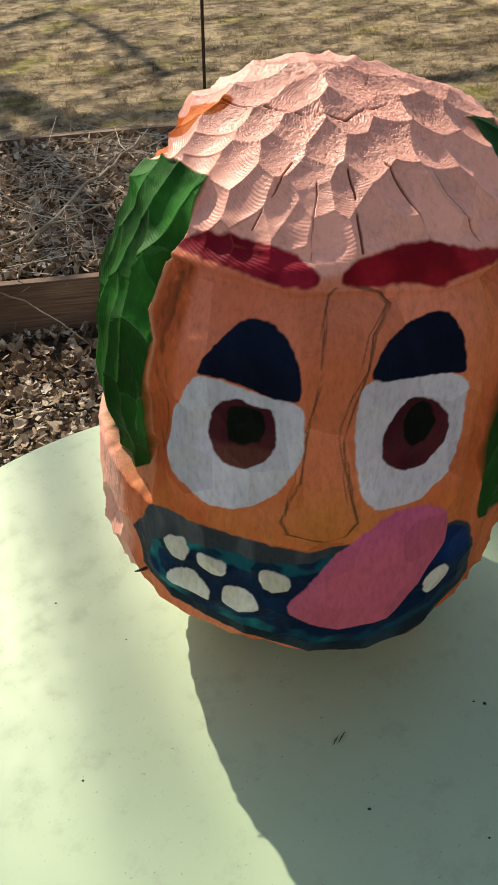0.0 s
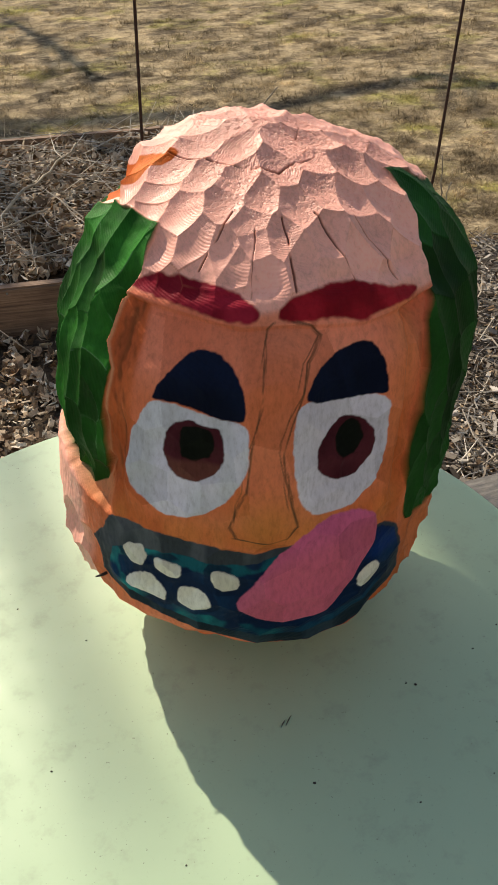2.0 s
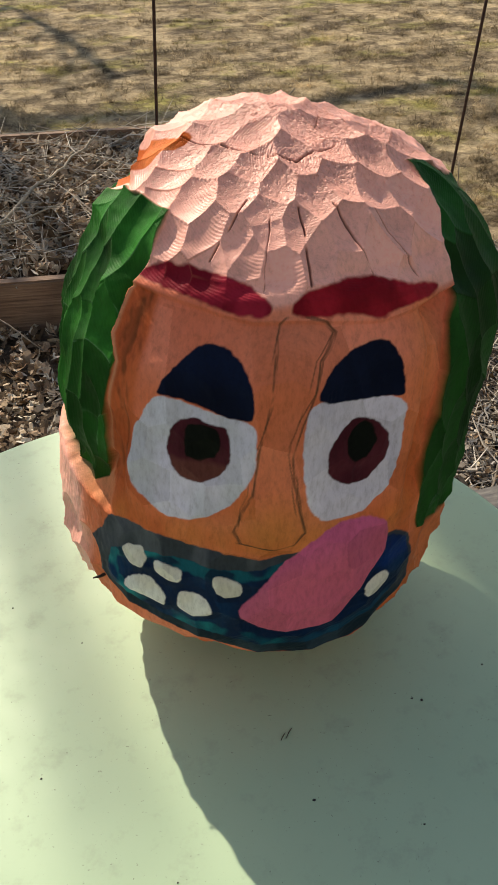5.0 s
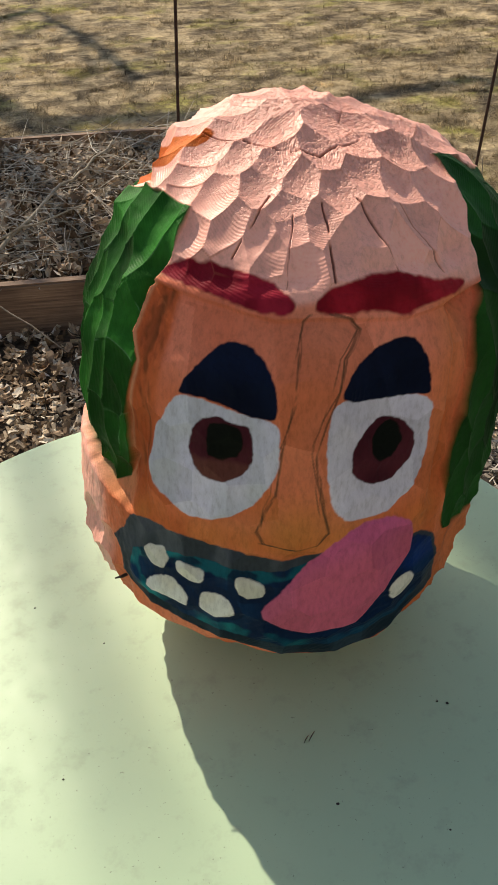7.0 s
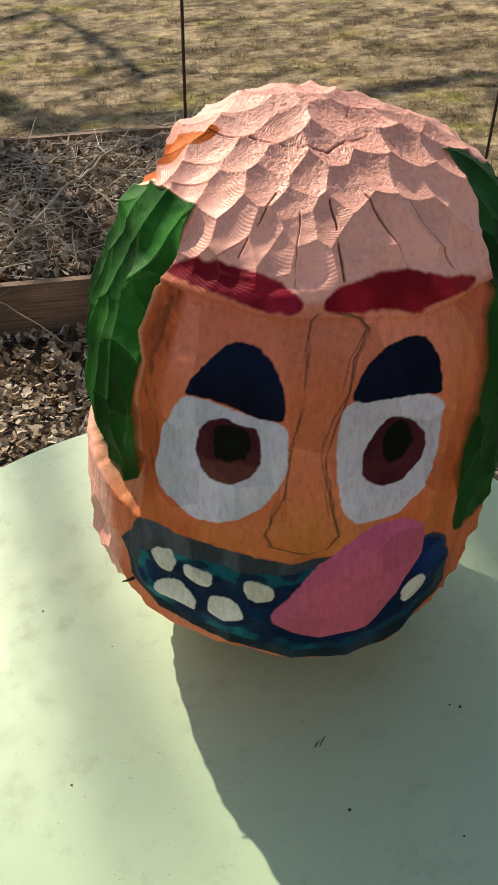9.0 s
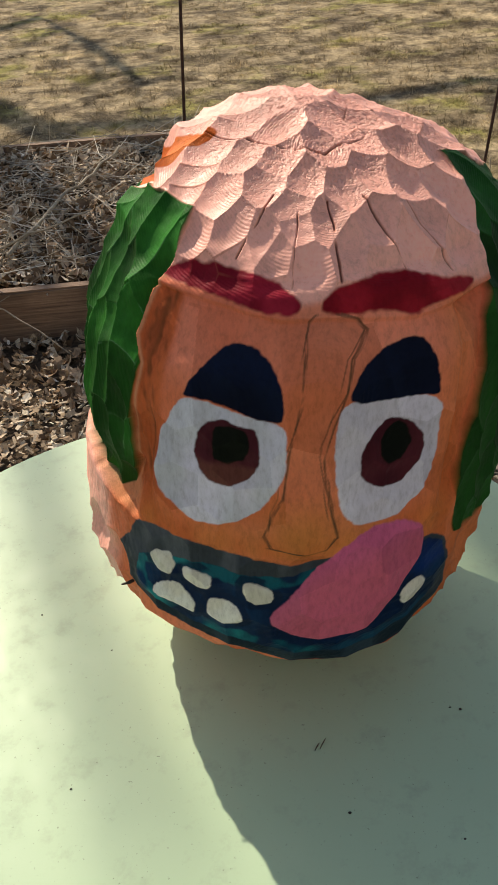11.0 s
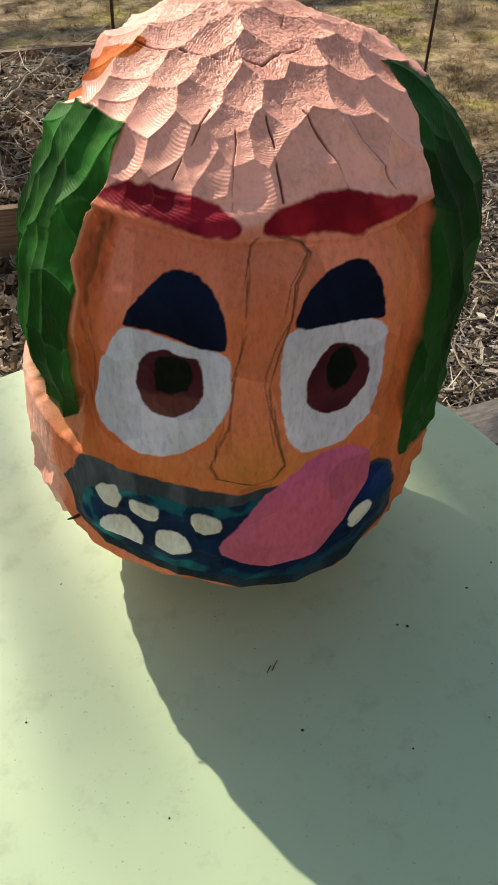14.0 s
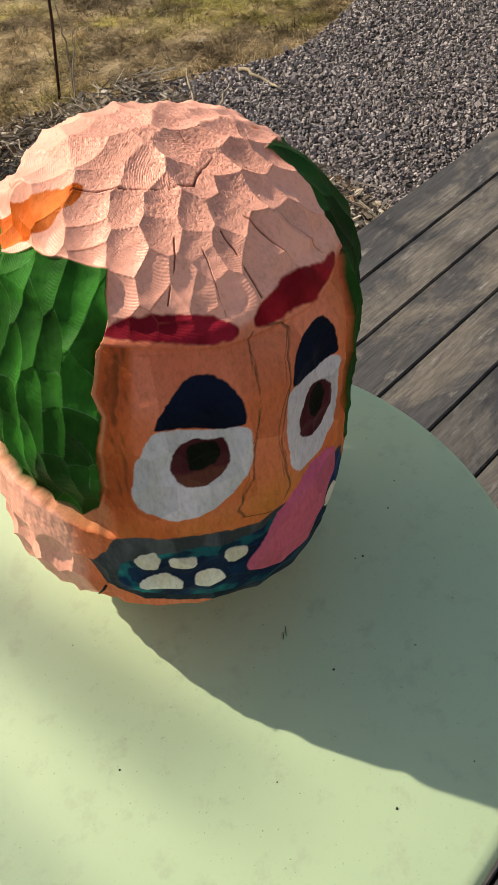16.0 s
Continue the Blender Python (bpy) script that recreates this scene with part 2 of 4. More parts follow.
# ---- carved head ----
HX, HY = 0.0, 0.203                    # the log's axis
PROFILE = [(0.0, 0.0), (0.055, 0.0), (0.085, 0.002), (0.100, 0.010), (0.119, 0.034), (0.132, 0.062), (0.141, 0.088),
           (0.147, 0.116), (0.149, 0.14), (0.148, 0.20), (0.147, 0.25), (0.145, 0.285), (0.141, 0.312), (0.134, 0.336),
           (0.124, 0.355), (0.110, 0.371), (0.094, 0.383), (0.077, 0.392), (0.05, 0.403), (0.025, 0.409), (0.0, 0.411)]
# radius at each height on the left, where a shelf is cut behind the hair
SHELF = [(0.30, 0.143), (0.321, 0.138), (0.341, 0.1305), (0.361, 0.1195), (0.370, 0.107), (0.3745, 0.0965), (0.388, 0.0925),
         (0.398, 0.081), (0.406, 0.062), (0.409, 0.035), (0.411, 0.0)]

SLOPE = [(0.30, 0.143), (0.321, 0.138), (0.341, 0.1305), (0.361, 0.1190), (0.3745, 0.1065), (0.385, 0.0955), (0.394, 0.080),
         (0.402, 0.060), (0.408, 0.040), (0.411, 0.0)]         # the same nearer the face, before the shelf begins


def smooth(e0, e1, x):
    t = np.clip((x - e0) / (e1 - e0), 0, 1)
    return t * t * (3 - 2 * t)


def wobble(p, scale, seed, octaves=2):
    """Cheap smooth noise of points (n, 3), about -1 to 1."""
    rng = np.random.default_rng(seed)
    out = np.zeros(len(p))
    for o in range(octaves):
        for _ in range(5):
            k = rng.normal(size=3)
            k *= scale * 2 ** o / np.linalg.norm(k) * rng.uniform(0.6, 1.4)
            out += np.sin(p @ k + rng.uniform(0, 6.28)) / 2 ** o
    return out / 4.0


def profile_curve(n):
    """Points along the profile from the bottom to the top, evenly spaced and rounded."""
    pts = np.array(PROFILE)
    d = np.r_[0, np.cumsum(np.hypot(*np.diff(pts, axis=0).T))]
    s = np.linspace(0, d[-1], 4000)
    r, z = np.interp(s, d, pts[:, 0]), np.interp(s, d, pts[:, 1])
    k = np.exp(-np.linspace(-2.2, 2.2, 161) ** 2)
    k /= k.sum()
    pad = lambda a: np.convolve(np.r_[2 * a[0] - a[80:0:-1], a, 2 * a[-1] - a[-2:-82:-1]], k, "valid")
    r2, z2 = pad(r), pad(z)
    r2[0] = r2[-1] = 0
    t = np.linspace(0, 1, n) if isinstance(n, int) else n
    return np.interp(t, np.linspace(0, 1, 4000), r2), np.interp(t, np.linspace(0, 1, 4000), z2)


def lean(z):
    """How far the log's axis shifts sideways with height."""
    return np.clip(-0.009 + (z - 0.14) * 0.11, -0.012, 0.012)


def surface(a, r, z):
    """The plain carved block at angle a (degrees from the front), profile radius r and height z."""
    w = np.radians(a)
    turn = np.where(a < 0, a + 360.0, a)
    wide = 0.03 * smooth(45, 72, turn) * smooth(235, 205, turn) + 0.045 * smooth(75, 115, turn) * smooth(235, 200, turn)
    full = r * (1 + wide * (1 - 0.5 * smooth(0.30, 0.36, z)))
    full = full + 0.007 * np.exp(-((a + 64) / 13.0) ** 2) * smooth(0.19, 0.25, z) * smooth(0.37, 0.34, z)
    h, q = np.array(SHELF).T
    h2, q2 = np.array(SLOPE).T
    step = smooth(-74, -90, a)
    low = np.interp(z, h, q) * step + np.interp(z, h2, q2) * (1 - step)
    cut = smooth(-44, -84, a) * smooth(-178, -156, a) * smooth(0.30, 0.32, z)
    full = full * (1 - cut) + np.minimum(full, low * (1 - 0.03 * smooth(0.33, 0.36, z))) * cut
    full = full + 0.0035 * np.exp(-((a - 70) / 13.0) ** 2) * smooth(0.22, 0.28, z) * smooth(0.345, 0.325, z)
    full = full - 0.0030 * np.exp(-((a - 97) / 20.0) ** 2) * smooth(0.335, 0.355, z)
    full = full - 0.0050 * np.exp(-((a + 130) / 11.0) ** 2) * smooth(0.36, 0.38, z) * smooth(0.408, 0.396, z)
    full = full + 0.010 * np.exp(-((a - 114) / 20.0) ** 2) * smooth(0.20, 0.10, z)
    x, y = np.sin(w) * full, -np.cos(w) * full
    fall = (0.10 * y - 0.014 * smooth(0.055, 0.11, y) - 0.012 * smooth(-0.01, 0.05, y) * smooth(-0.072, -0.088, x)) * smooth(0.28, 0.36, z) + 0.0030 * smooth(0.375, 0.40, z) * np.exp(-((x + 0.035) / 0.04) ** 2 - ((y - 0.045) / 0.05) ** 2) - 0.0040 * smooth(-0.01, 0.05, x) * smooth(-0.05, 0.03, y) * smooth(0.36, 0.385, z)           # the crown slopes towards the brow and the nape
    return np.stack([x + lean(z), y, z + fall], -1)


def scoops(P, grid, seeds, width, length, depth, step=0.0):
    """Gouge cuts: bowls, each standing proud of the next by step at its end, round each seed with sharp ridges between them, a tone for each cut, and where the ridges run. seeds: place, the way of the cut, arc and angle."""
    ang, r, arc = grid
    out = np.full((len(r), len(ang)), 9.0)
    second = np.full((len(r), len(ang)), 9.0)
    rise = np.zeros((len(r), len(ang)))
    tone = np.zeros((len(r), len(ang)))
    Q = P.reshape(len(r), len(ang), 3)
    reach = 2.6 * length
    for c, d, s, w in seeds:
        i0, i1 = np.searchsorted(arc, (s - reach, s + reach))
        low = max(r[i0:i1].min(), 1e-4)
        turn = np.abs((ang - w + 180) % 360 - 180)
        cols = np.nonzero(turn < min(180.0, math.degrees(reach / low)))[0]
        q = Q[i0:i1][:, cols] - c
        along_cut = q @ d
        across2 = (q * q).sum(-1) - along_cut * along_cut
        h = across2 / width ** 2 + (along_cut / length) ** 2 - 0.35 * along_cut / length
        was = out[i0:i1, cols]
        nearer = h < was
        out[i0:i1, cols] = np.where(nearer, h, was)
        second[i0:i1, cols] = np.minimum(second[i0:i1, cols], np.maximum(h, was))
        rise[i0:i1, cols] = np.where(nearer, along_cut / length, rise[i0:i1, cols])
        tone[i0:i1, cols] = np.where(nearer, math.sin(s * 9173.0 + w * 37.7), tone[i0:i1, cols])
    return (np.clip(out, -0.1, 1.0) * depth + np.clip(rise, -1, 1) * step).ravel(), tone.ravel(), smooth(0.06, 0.01, second - out).ravel()


def build_head():
    rows = np.r_[np.linspace(0, 0.15, 50, endpoint=False), np.linspace(0.15, 1, 790)]
    n_s = len(rows)
    r, z = profile_curve(rows)
    ang = np.r_[np.linspace(-125, 85, 920, endpoint=False), np.linspace(85, 235, 80, endpoint=False)]
    n_t = len(ang)
    A, R = np.meshgrid(ang, r)
    Z = np.repeat(z[:, None], n_t, 1)
    a = A.ravel()
    a = np.where(a > 180, a - 360, a)
    rr, zz = R.ravel(), Z.ravel()
    wa = np.radians(a)
    ux, uy = np.sin(wa), -np.cos(wa)
    P = surface(a, rr, zz)
    # outward way of the plain surface
    dr, dz = np.gradient(r), np.gradient(z)
    l = np.hypot(dr, dz)
    nr, nz = np.repeat((dz / l)[:, None], n_t, 1).ravel(), np.repeat((-dr / l)[:, None], n_t, 1).ravel()
    N = np.stack([ux * nr, uy * nr, nz], 1)
    arc = np.r_[0, np.cumsum(np.hypot(np.diff(r), np.diff(z)))]
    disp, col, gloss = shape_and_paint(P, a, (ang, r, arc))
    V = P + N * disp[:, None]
    V[:, 2] = np.maximum(V[:, 2], 0.0)
    idx = np.arange(n_s * n_t).reshape(n_s, n_t)
    i0, i1 = idx[:-1], idx[1:]
    quads = np.stack([i0, np.roll(i0, -1, 1), np.roll(i1, -1, 1), i1], -1).reshape(-1, 4)
    me = bpy.data.meshes.new("carved_head")
    me.vertices.add(len(V))
    me.vertices.foreach_set("co", V.ravel())
    me.loops.add(quads.size)
    me.loops.foreach_set("vertex_index", quads.ravel())
    me.polygons.add(len(quads))
    me.polygons.foreach_set("loop_start", np.arange(len(quads)) * 4)
    me.update(calc_edges=True)
    me.polygons.foreach_set("use_smooth", np.ones(len(quads), bool))
    att = me.attributes.new("paint", "FLOAT_COLOR", "POINT")
    att.data.foreach_set("color", np.c_[col, gloss].ravel())
    me.materials.append(M_HEAD)
    ob = new("carved_head", me)
    ob.location = (HX, HY, TABLE_Z)
    return tagged(ob, "carved wooden head, orange face, green hair, pink tongue, on round table", "wood carving")


def mat_head():
    m = Mat("painted_carved_wood", 0.5, specular=0.16)
    at = m.t.nodes.new("ShaderNodeAttribute")
    at.attribute_name = "paint"
    col = at.outputs["Color"]
    streak = m.noise(60.0, 6.0, 0.65, (1.0, 1.0, 0.35))
    col = m.mix(1.0, col, m.ramp(streak, [(0.25, (0.87, 0.86, 0.85)), (0.5, (1.0, 1.0, 1.0)), (0.75, (1.07, 1.06, 1.05))]), "MULTIPLY")
    fleck = m.noise(320.0, 4.0, 0.7, (1.0, 1.0, 0.4))
    col = m.mix(1.0, col, m.ramp(fleck, [(0.28, (0.80, 0.79, 0.78)), (0.5, (1.0, 1.0, 1.0)), (0.72, (1.10, 1.10, 1.10))]), "MULTIPLY")
    m.color(col)
    # growth rings about the pith, felt where the gouge cut across them
    shift = m.n("ShaderNodeMapping", Location=(-0.013, 0.047, 0.0), Rotation=(0.05, -0.04, 0.0))
    m.link(m.co.outputs["Object"], shift.inputs[0])
    ring = m.n("ShaderNodeTexWave", Scale=225.0, Distortion=2.2, Detail=3.0)
    ring.wave_type, ring.rings_direction = "RINGS", "Z"
    ring.inputs["Detail Scale"].default_value = 0.35
    m.link(shift.outputs[0], ring.inputs["Vector"])
    felt = m.ramp(m.noise(28.0, 3.0), [(0.35, (0.15,) * 3), (0.65, (1.0,) * 3)])
    m.bump(m.math("MULTIPLY", ring.outputs["Fac"], felt), 0.25, 0.0006)
    # torn end grain near the pith
    far = m.t.nodes.new("ShaderNodeVectorMath")
    far.operation = "DISTANCE"
    far.inputs[1].default_value = (0.022, -0.015, 0.40)
    m.link(m.co.outputs["Object"], far.inputs[0])
    torn = m.ramp(far.outputs["Value"], [(0.045, (1.0,) * 3), (0.095, (0.0,) * 3)])
    grit = m.ramp(m.noise(520.0, 3.0, 0.6, distort=0.4), [(0.36, (0.0,) * 3), (0.50, (1.0,) * 3)])
    m.bump(m.math("MULTIPLY", grit, torn), 0.65, 0.0013)
    m.bump(streak, 0.25, 0.0015)
    m.bump(fleck, 0.30, 0.0008)
    m.link(m.ramp(at.outputs["Alpha"], [(0.30, (0.50,) * 3), (0.335, (0.07,) * 3)]), m.p.inputs["Specular IOR Level"])
    m.rough(m.math("ADD", at.outputs["Alpha"], m.math("MULTIPLY", streak, 0.36)))
    return m.m


M_HEAD = mat_head()


def bell(x, c, w):
    return np.exp(-((x - c) / w) ** 2)


def ring_seeds(rng, rows, gap):
    """Seeds in rows round the log, about gap apart and jittered: (place, way of the cut, arc, angle)."""
    out = []
    for i, (r, z, tr, tz, s) in enumerate(rows):
        n = max(3, int(round(2 * math.pi * r / gap)))
        for k in range(n):
            w = 2 * math.pi * (k + 0.5 * (i % 2) + rng.uniform(-0.24, 0.24)) / n
            j = rng.uniform(-0.006, 0.006)
            deg = (math.degrees(w) + 180) % 360 - 180
            c = surface(np.array([deg]), np.array([max(r + j * tr, 0.0)]), np.array([z + j * tz]))[0]
            d = np.array([math.sin(w) * tr, -math.cos(w) * tr, tz]) + rng.normal(0, 0.16, 3)
            out.append((c, d / np.linalg.norm(d), s - j, math.degrees(w)))
    return out


def placed_seeds(rng, cuts, others, gap):
    """Cuts at (degrees round the log, millimetres along the profile), and the others where no such cut is near."""
    r, z = profile_curve(2000)
    arc = np.r_[0, np.cumsum(np.hypot(np.diff(r), np.diff(z)))]
    out = []
    for deg, mm in cuts:
        i = min(int(np.searchsorted(arc, mm * 0.001)), 1990)
        w = math.radians(deg)
        c = surface(np.array([float(deg)]), r[i:i + 1], z[i:i + 1])[0]
        d = np.array([r[i] - r[i + 6], z[i] - z[i + 6]])
        d /= np.linalg.norm(d)
        d = np.array([math.sin(w) * d[0], -math.cos(w) * d[0], d[1]]) + rng.normal(0, 0.08, 3)
        out.append((c, d / np.linalg.norm(d), arc[i], float(deg)))
    placed = np.array([o[0] for o in out])
    return out + [o for o in others if np.linalg.norm(placed - o[0], axis=1).min() > gap]


# the larger gouge cuts: degrees round the log, millimetres along its profile from the foot
CROWN_CUTS = [(-34.7, 500), (-46, 517), (-63, 525), (-60, 510), (-47, 492), (-31, 488), (-24.5, 498), (-20, 491), (-11, 487), (-13.8, 507),
              (-4.5, 510), (-28, 532), (-15, 520), (-11.6, 535), (1.7, 494), (12, 503), (32, 522), (10, 483), (20.5, 487), (37.5, 478),
              (31, 499), (44.6, 510), (46.5, 496), (60, 518), (77, 527), (48, 540), (20, 538), (79, 546), (-49, 547), (-26, 548),
              (-72, 563), (-41, 570), (-113, 546), (-125, 527), (-110, 565), (-85, 577), (-67, 539)]
LOCK_CUTS = [(-85.5, 474), (-73.6, 493), (-60.5, 487), (-53.5, 466), (-76.4, 459), (-67.5, 449), (-81, 429), (-66, 426), (-56.7, 431), (-81, 396),
             (-71, 408), (-64, 398), (-56, 403), (-81, 361), (-63.2, 352), (-58, 358), (-70.5, 342), (-90, 330), (-75, 366), (-54.7, 348), (-88, 446)]


def rows_on_profile(s0, s1, step):
    r, z = profile_curve(2000)
    arc = np.r_[0, np.cumsum(np.hypot(np.diff(r), np.diff(z)))]
    rows = []
    for s in np.arange(s0, s1, step):
        i = int(np.searchsorted(arc, s))
        if i >= 1990:
            break
        d = np.array([r[i] - r[i + 6], z[i] - z[i + 6]])
        d /= np.linalg.norm(d)
        rows.append((r[i], z[i], d[0], d[1], s))
    return rows


def inside(poly, u, v):
    """Signed distance in metres to an outline in (degrees round the log, millimetres up), rounded at its corners: above 0 inside."""
    q = np.array(poly, float)
    q = np.c_[np.radians(q[:, 0]) * 0.147, q[:, 1] * 0.001]
    for cut in (0.17, 0.25):
        n = np.roll(q, -1, 0)
        q = np.stack([(1 - cut) * q + cut * n, cut * q + (1 - cut) * n], 1).reshape(-1, 2)
    out = np.full(len(u), -1.0)
    lo, hi = q.min(0) - 0.008, q.max(0) + 0.008
    sel = np.nonzero((u > lo[0]) & (u < hi[0]) & (v > lo[1]) & (v < hi[1]))[0]
    x, y = u[sel], v[sel]
    best = np.full(len(sel), 9.0)
    odd = np.zeros(len(sel), bool)
    for (x0, y0), (x1, y1) in zip(q, np.roll(q, -1, 0)):
        dx, dy = x1 - x0, y1 - y0
        t = np.clip(((x - x0) * dx + (y - y0) * dy) / (dx * dx + dy * dy + 1e-12), 0, 1)
        best = np.minimum(best, np.hypot(x - x0 - t * dx, y - y0 - t * dy))
        if y0 != y1:
            odd ^= ((y0 > y) != (y1 > y)) & (x < (y - y0) / (y1 - y0) * dx + x0)
    out[sel] = np.where(odd, best, -best)
    return out


def along(line, u, v):
    """Distance in metres to an open line of (degrees, millimetres)."""
    q = np.array(line, float)
    q = np.c_[np.radians(q[:, 0]) * 0.147, q[:, 1] * 0.001]
    best = np.full(len(u), 9.0)
    for (x0, y0), (x1, y1) in zip(q[:-1], q[1:]):
        dx, dy = x1 - x0, y1 - y0
        t = np.clip(((u - x0) * dx + (v - y0) * dy) / (dx * dx + dy * dy + 1e-12), 0, 1)
        best = np.minimum(best, np.hypot(u - x0 - t * dx, v - y0 - t * dy))
    return best


def along_xy(line, x, y):
    """Distance in metres, seen from above, to an open line of millimetres."""
    q = np.array(line, float) * 0.001
    best = np.full(len(x), 9.0)
    for (x0, y0), (x1, y1) in zip(q[:-1], q[1:]):
        dx, dy = x1 - x0, y1 - y0
        t = np.clip(((x - x0) * dx + (y - y0) * dy) / (dx * dx + dy * dy + 1e-12), 0, 1)
        best = np.minimum(best, np.hypot(x - x0 - t * dx, y - y0 - t * dy))
    return best


# painted outlines: degrees round the log from its front, millimetres above the table
OUTLINE = {}
OUTLINE["brow_left"] = [(-51.8, 349), (-50.1, 354), (-45.5, 359), (-35.6, 359), (-27.5, 357), (-20.2, 355), (-15.7, 349), (-12.3, 344), (-13, 340), (-16.6, 339), (-23, 341), (-30.5, 344), (-38.5, 346), (-45.1, 348)]
OUTLINE["brow_right"] = [(-7.8, 341), (-7.6, 345), (-4.4, 349), (0.6, 352), (7.3, 355), (16.7, 354), (20.9, 350), (29.2, 345), (36.9, 341), (37.3, 338), (30, 336), (22.3, 336), (15.2, 333), (9.1, 337), (1.8, 338), (-3.8, 339)]
OUTLINE["lid_left"] = [(-38.5, 293), (-36.2, 305), (-33.4, 316), (-29.1, 324), (-24.2, 324), (-19.8, 319), (-16.4, 311), (-14.8, 297), (-14.6, 285), (-19.6, 286), (-25.8, 290), (-31.4, 292), (-36.4, 292)]
OUTLINE["lid_right"] = [(-1.5, 297), (-0.9, 306), (2.4, 315), (7.5, 322), (13.8, 324), (17.7, 320), (20.3, 310), (21.8, 298), (22.1, 287), (18.2, 288), (10.1, 291), (3.4, 292)]
OUTLINE["eye_left"] = [(-37.6, 293), (-40.4, 285), (-43.6, 261), (-44.8, 239), (-42.6, 225), (-38, 218), (-34.2, 209), (-27.5, 210), (-22.1, 217), (-17, 228), (-13.6, 246), (-12.7, 263), (-13.3, 281), (-15, 285)]
OUTLINE["eye_right"] = [(-1.5, 297), (-2.9, 290), (-3, 272), (-2, 248), (0.1, 227), (5.5, 209), (11, 208), (17.7, 211), (22.1, 222), (24.4, 241), (23.9, 266), (22.1, 287)]
OUTLINE["iris_left"] = [(-33.1, 275), (-30.1, 281), (-28.2, 283), (-24, 281), (-19.7, 279), (-18.8, 267), (-19.1, 255), (-20.9, 245), (-25.6, 239), (-29.8, 241), (-32.9, 249), (-34.7, 258)]
OUTLINE["iris_right"] = [(6.6, 274), (10.1, 279), (15, 275), (19.1, 265), (20.8, 254), (19.3, 242), (15.4, 231), (10.4, 232), (6.2, 240), (3.9, 250), (4.1, 264)]
OUTLINE["pupil_left"] = [(-29.3, 277), (-26, 280), (-21.9, 278), (-20.9, 269), (-22.7, 258), (-26, 254), (-29.5, 257), (-30.2, 269)]
OUTLINE["pupil_right"] = [(9.4, 272), (12.5, 276), (16, 269), (17.1, 257), (14.8, 249), (11.2, 248), (8.9, 255), (8.2, 265)]
OUTLINE["nose_left"] = [(-8.9, 339), (-10.8, 336), (-11.8, 330), (-11.9, 319), (-11.2, 302), (-11.4, 289), (-12.4, 266), (-12.7, 238), (-14.7, 222), (-16.1, 207), (-14.5, 199)]
OUTLINE["nose_right"] = [(-3.8, 339), (0.4, 336), (2.5, 331), (0.8, 325), (-1.5, 318), (-2.3, 300), (-3.9, 284), (-5.1, 267), (-3.9, 246), (-1.6, 223), (0.9, 204)]
OUTLINE["nose_tip"] = [(-14.5, 199), (-6.8, 198), (-1.3, 197), (0.9, 204)]
OUTLINE["mouth"] = [(-60.9, 155), (-57.5, 163), (-53.6, 176), (-51.3, 190), (-47.4, 194), (-42.6, 196), (-35.8, 194), (-26.5, 193), (-15.2, 188), (-8.2, 184), (0, 190), (17, 185), (25.7, 180), (29.1, 179), (33.8, 171), (38.4, 143), (40.1, 126), (42, 108), (37, 94), (26, 84), (12, 80), (0, 82), (-10.4, 88), (-19.5, 106), (-31, 116), (-39.2, 121), (-44.6, 125), (-49.9, 131), (-57, 137)]
OUTLINE["mouth_inner"] = [(-50.2, 146), (-50.2, 164), (-47.1, 169), (-37.2, 177), (-26.5, 179), (-19.2, 174), (-9.3, 175), (1.7, 184), (20.6, 180), (25.9, 177), (27.9, 177), (33, 169), (37.2, 145), (37.2, 132), (34, 117), (28, 106), (19.2, 98), (8.7, 95), (-2.5, 99), (-11.8, 107), (-20.9, 116), (-31.9, 124), (-38.9, 128), (-44.3, 134), (-49.9, 136)]
OUTLINE["tooth_a"] = [(-46, 169), (-44.6, 176), (-39.6, 178), (-37.8, 171), (-38.8, 160), (-43.4, 159)]
OUTLINE["tooth_b"] = [(-35.8, 172), (-31.9, 172), (-27.5, 169), (-28, 159), (-31.3, 157), (-35.2, 161)]
OUTLINE["tooth_c"] = [(-45.3, 138), (-42.8, 149), (-38.1, 156), (-34.2, 151), (-31.8, 143), (-31.8, 133), (-38.1, 136)]
OUTLINE["tooth_d"] = [(-28.4, 144), (-28, 152), (-23.7, 151), (-20.5, 144), (-18.6, 134), (-24.3, 131), (-28, 136)]
OUTLINE["tooth_e"] = [(-20, 169), (-18.1, 170), (-12.6, 164), (-12.6, 152), (-16.4, 150), (-19.2, 155)]
OUTLINE["tooth_f"] = [(20.9, 139), (22.4, 144), (26.2, 147), (28.9, 143), (29.7, 133), (26.8, 124), (23, 127)]
OUTLINE["tongue"] = [(-12.9, 137), (-11.8, 146), (-8, 161), (-4.3, 175), (0.6, 190), (5.8, 202), (11.8, 206), (18.3, 205), (23.3, 196), (25.3, 182), (25, 162), (20.3, 144), (15.7, 120), (9.3, 114), (1.2, 115), (-6.6, 121)]
OUTLINE["notch_left"] = [(-123, 366), (-116.5, 377), (-103.8, 393), (-100.1, 397), (-88.3, 401), (-80.2, 402), (-77.6, 399), (-78.5, 394), (-81.5, 391), (-84, 386), (-97, 372), (-104.6, 361), (-124, 355)]
OUTLINE["notch_right"] = [(93.6, 385), (97, 377), (95.4, 372), (87.6, 381)]
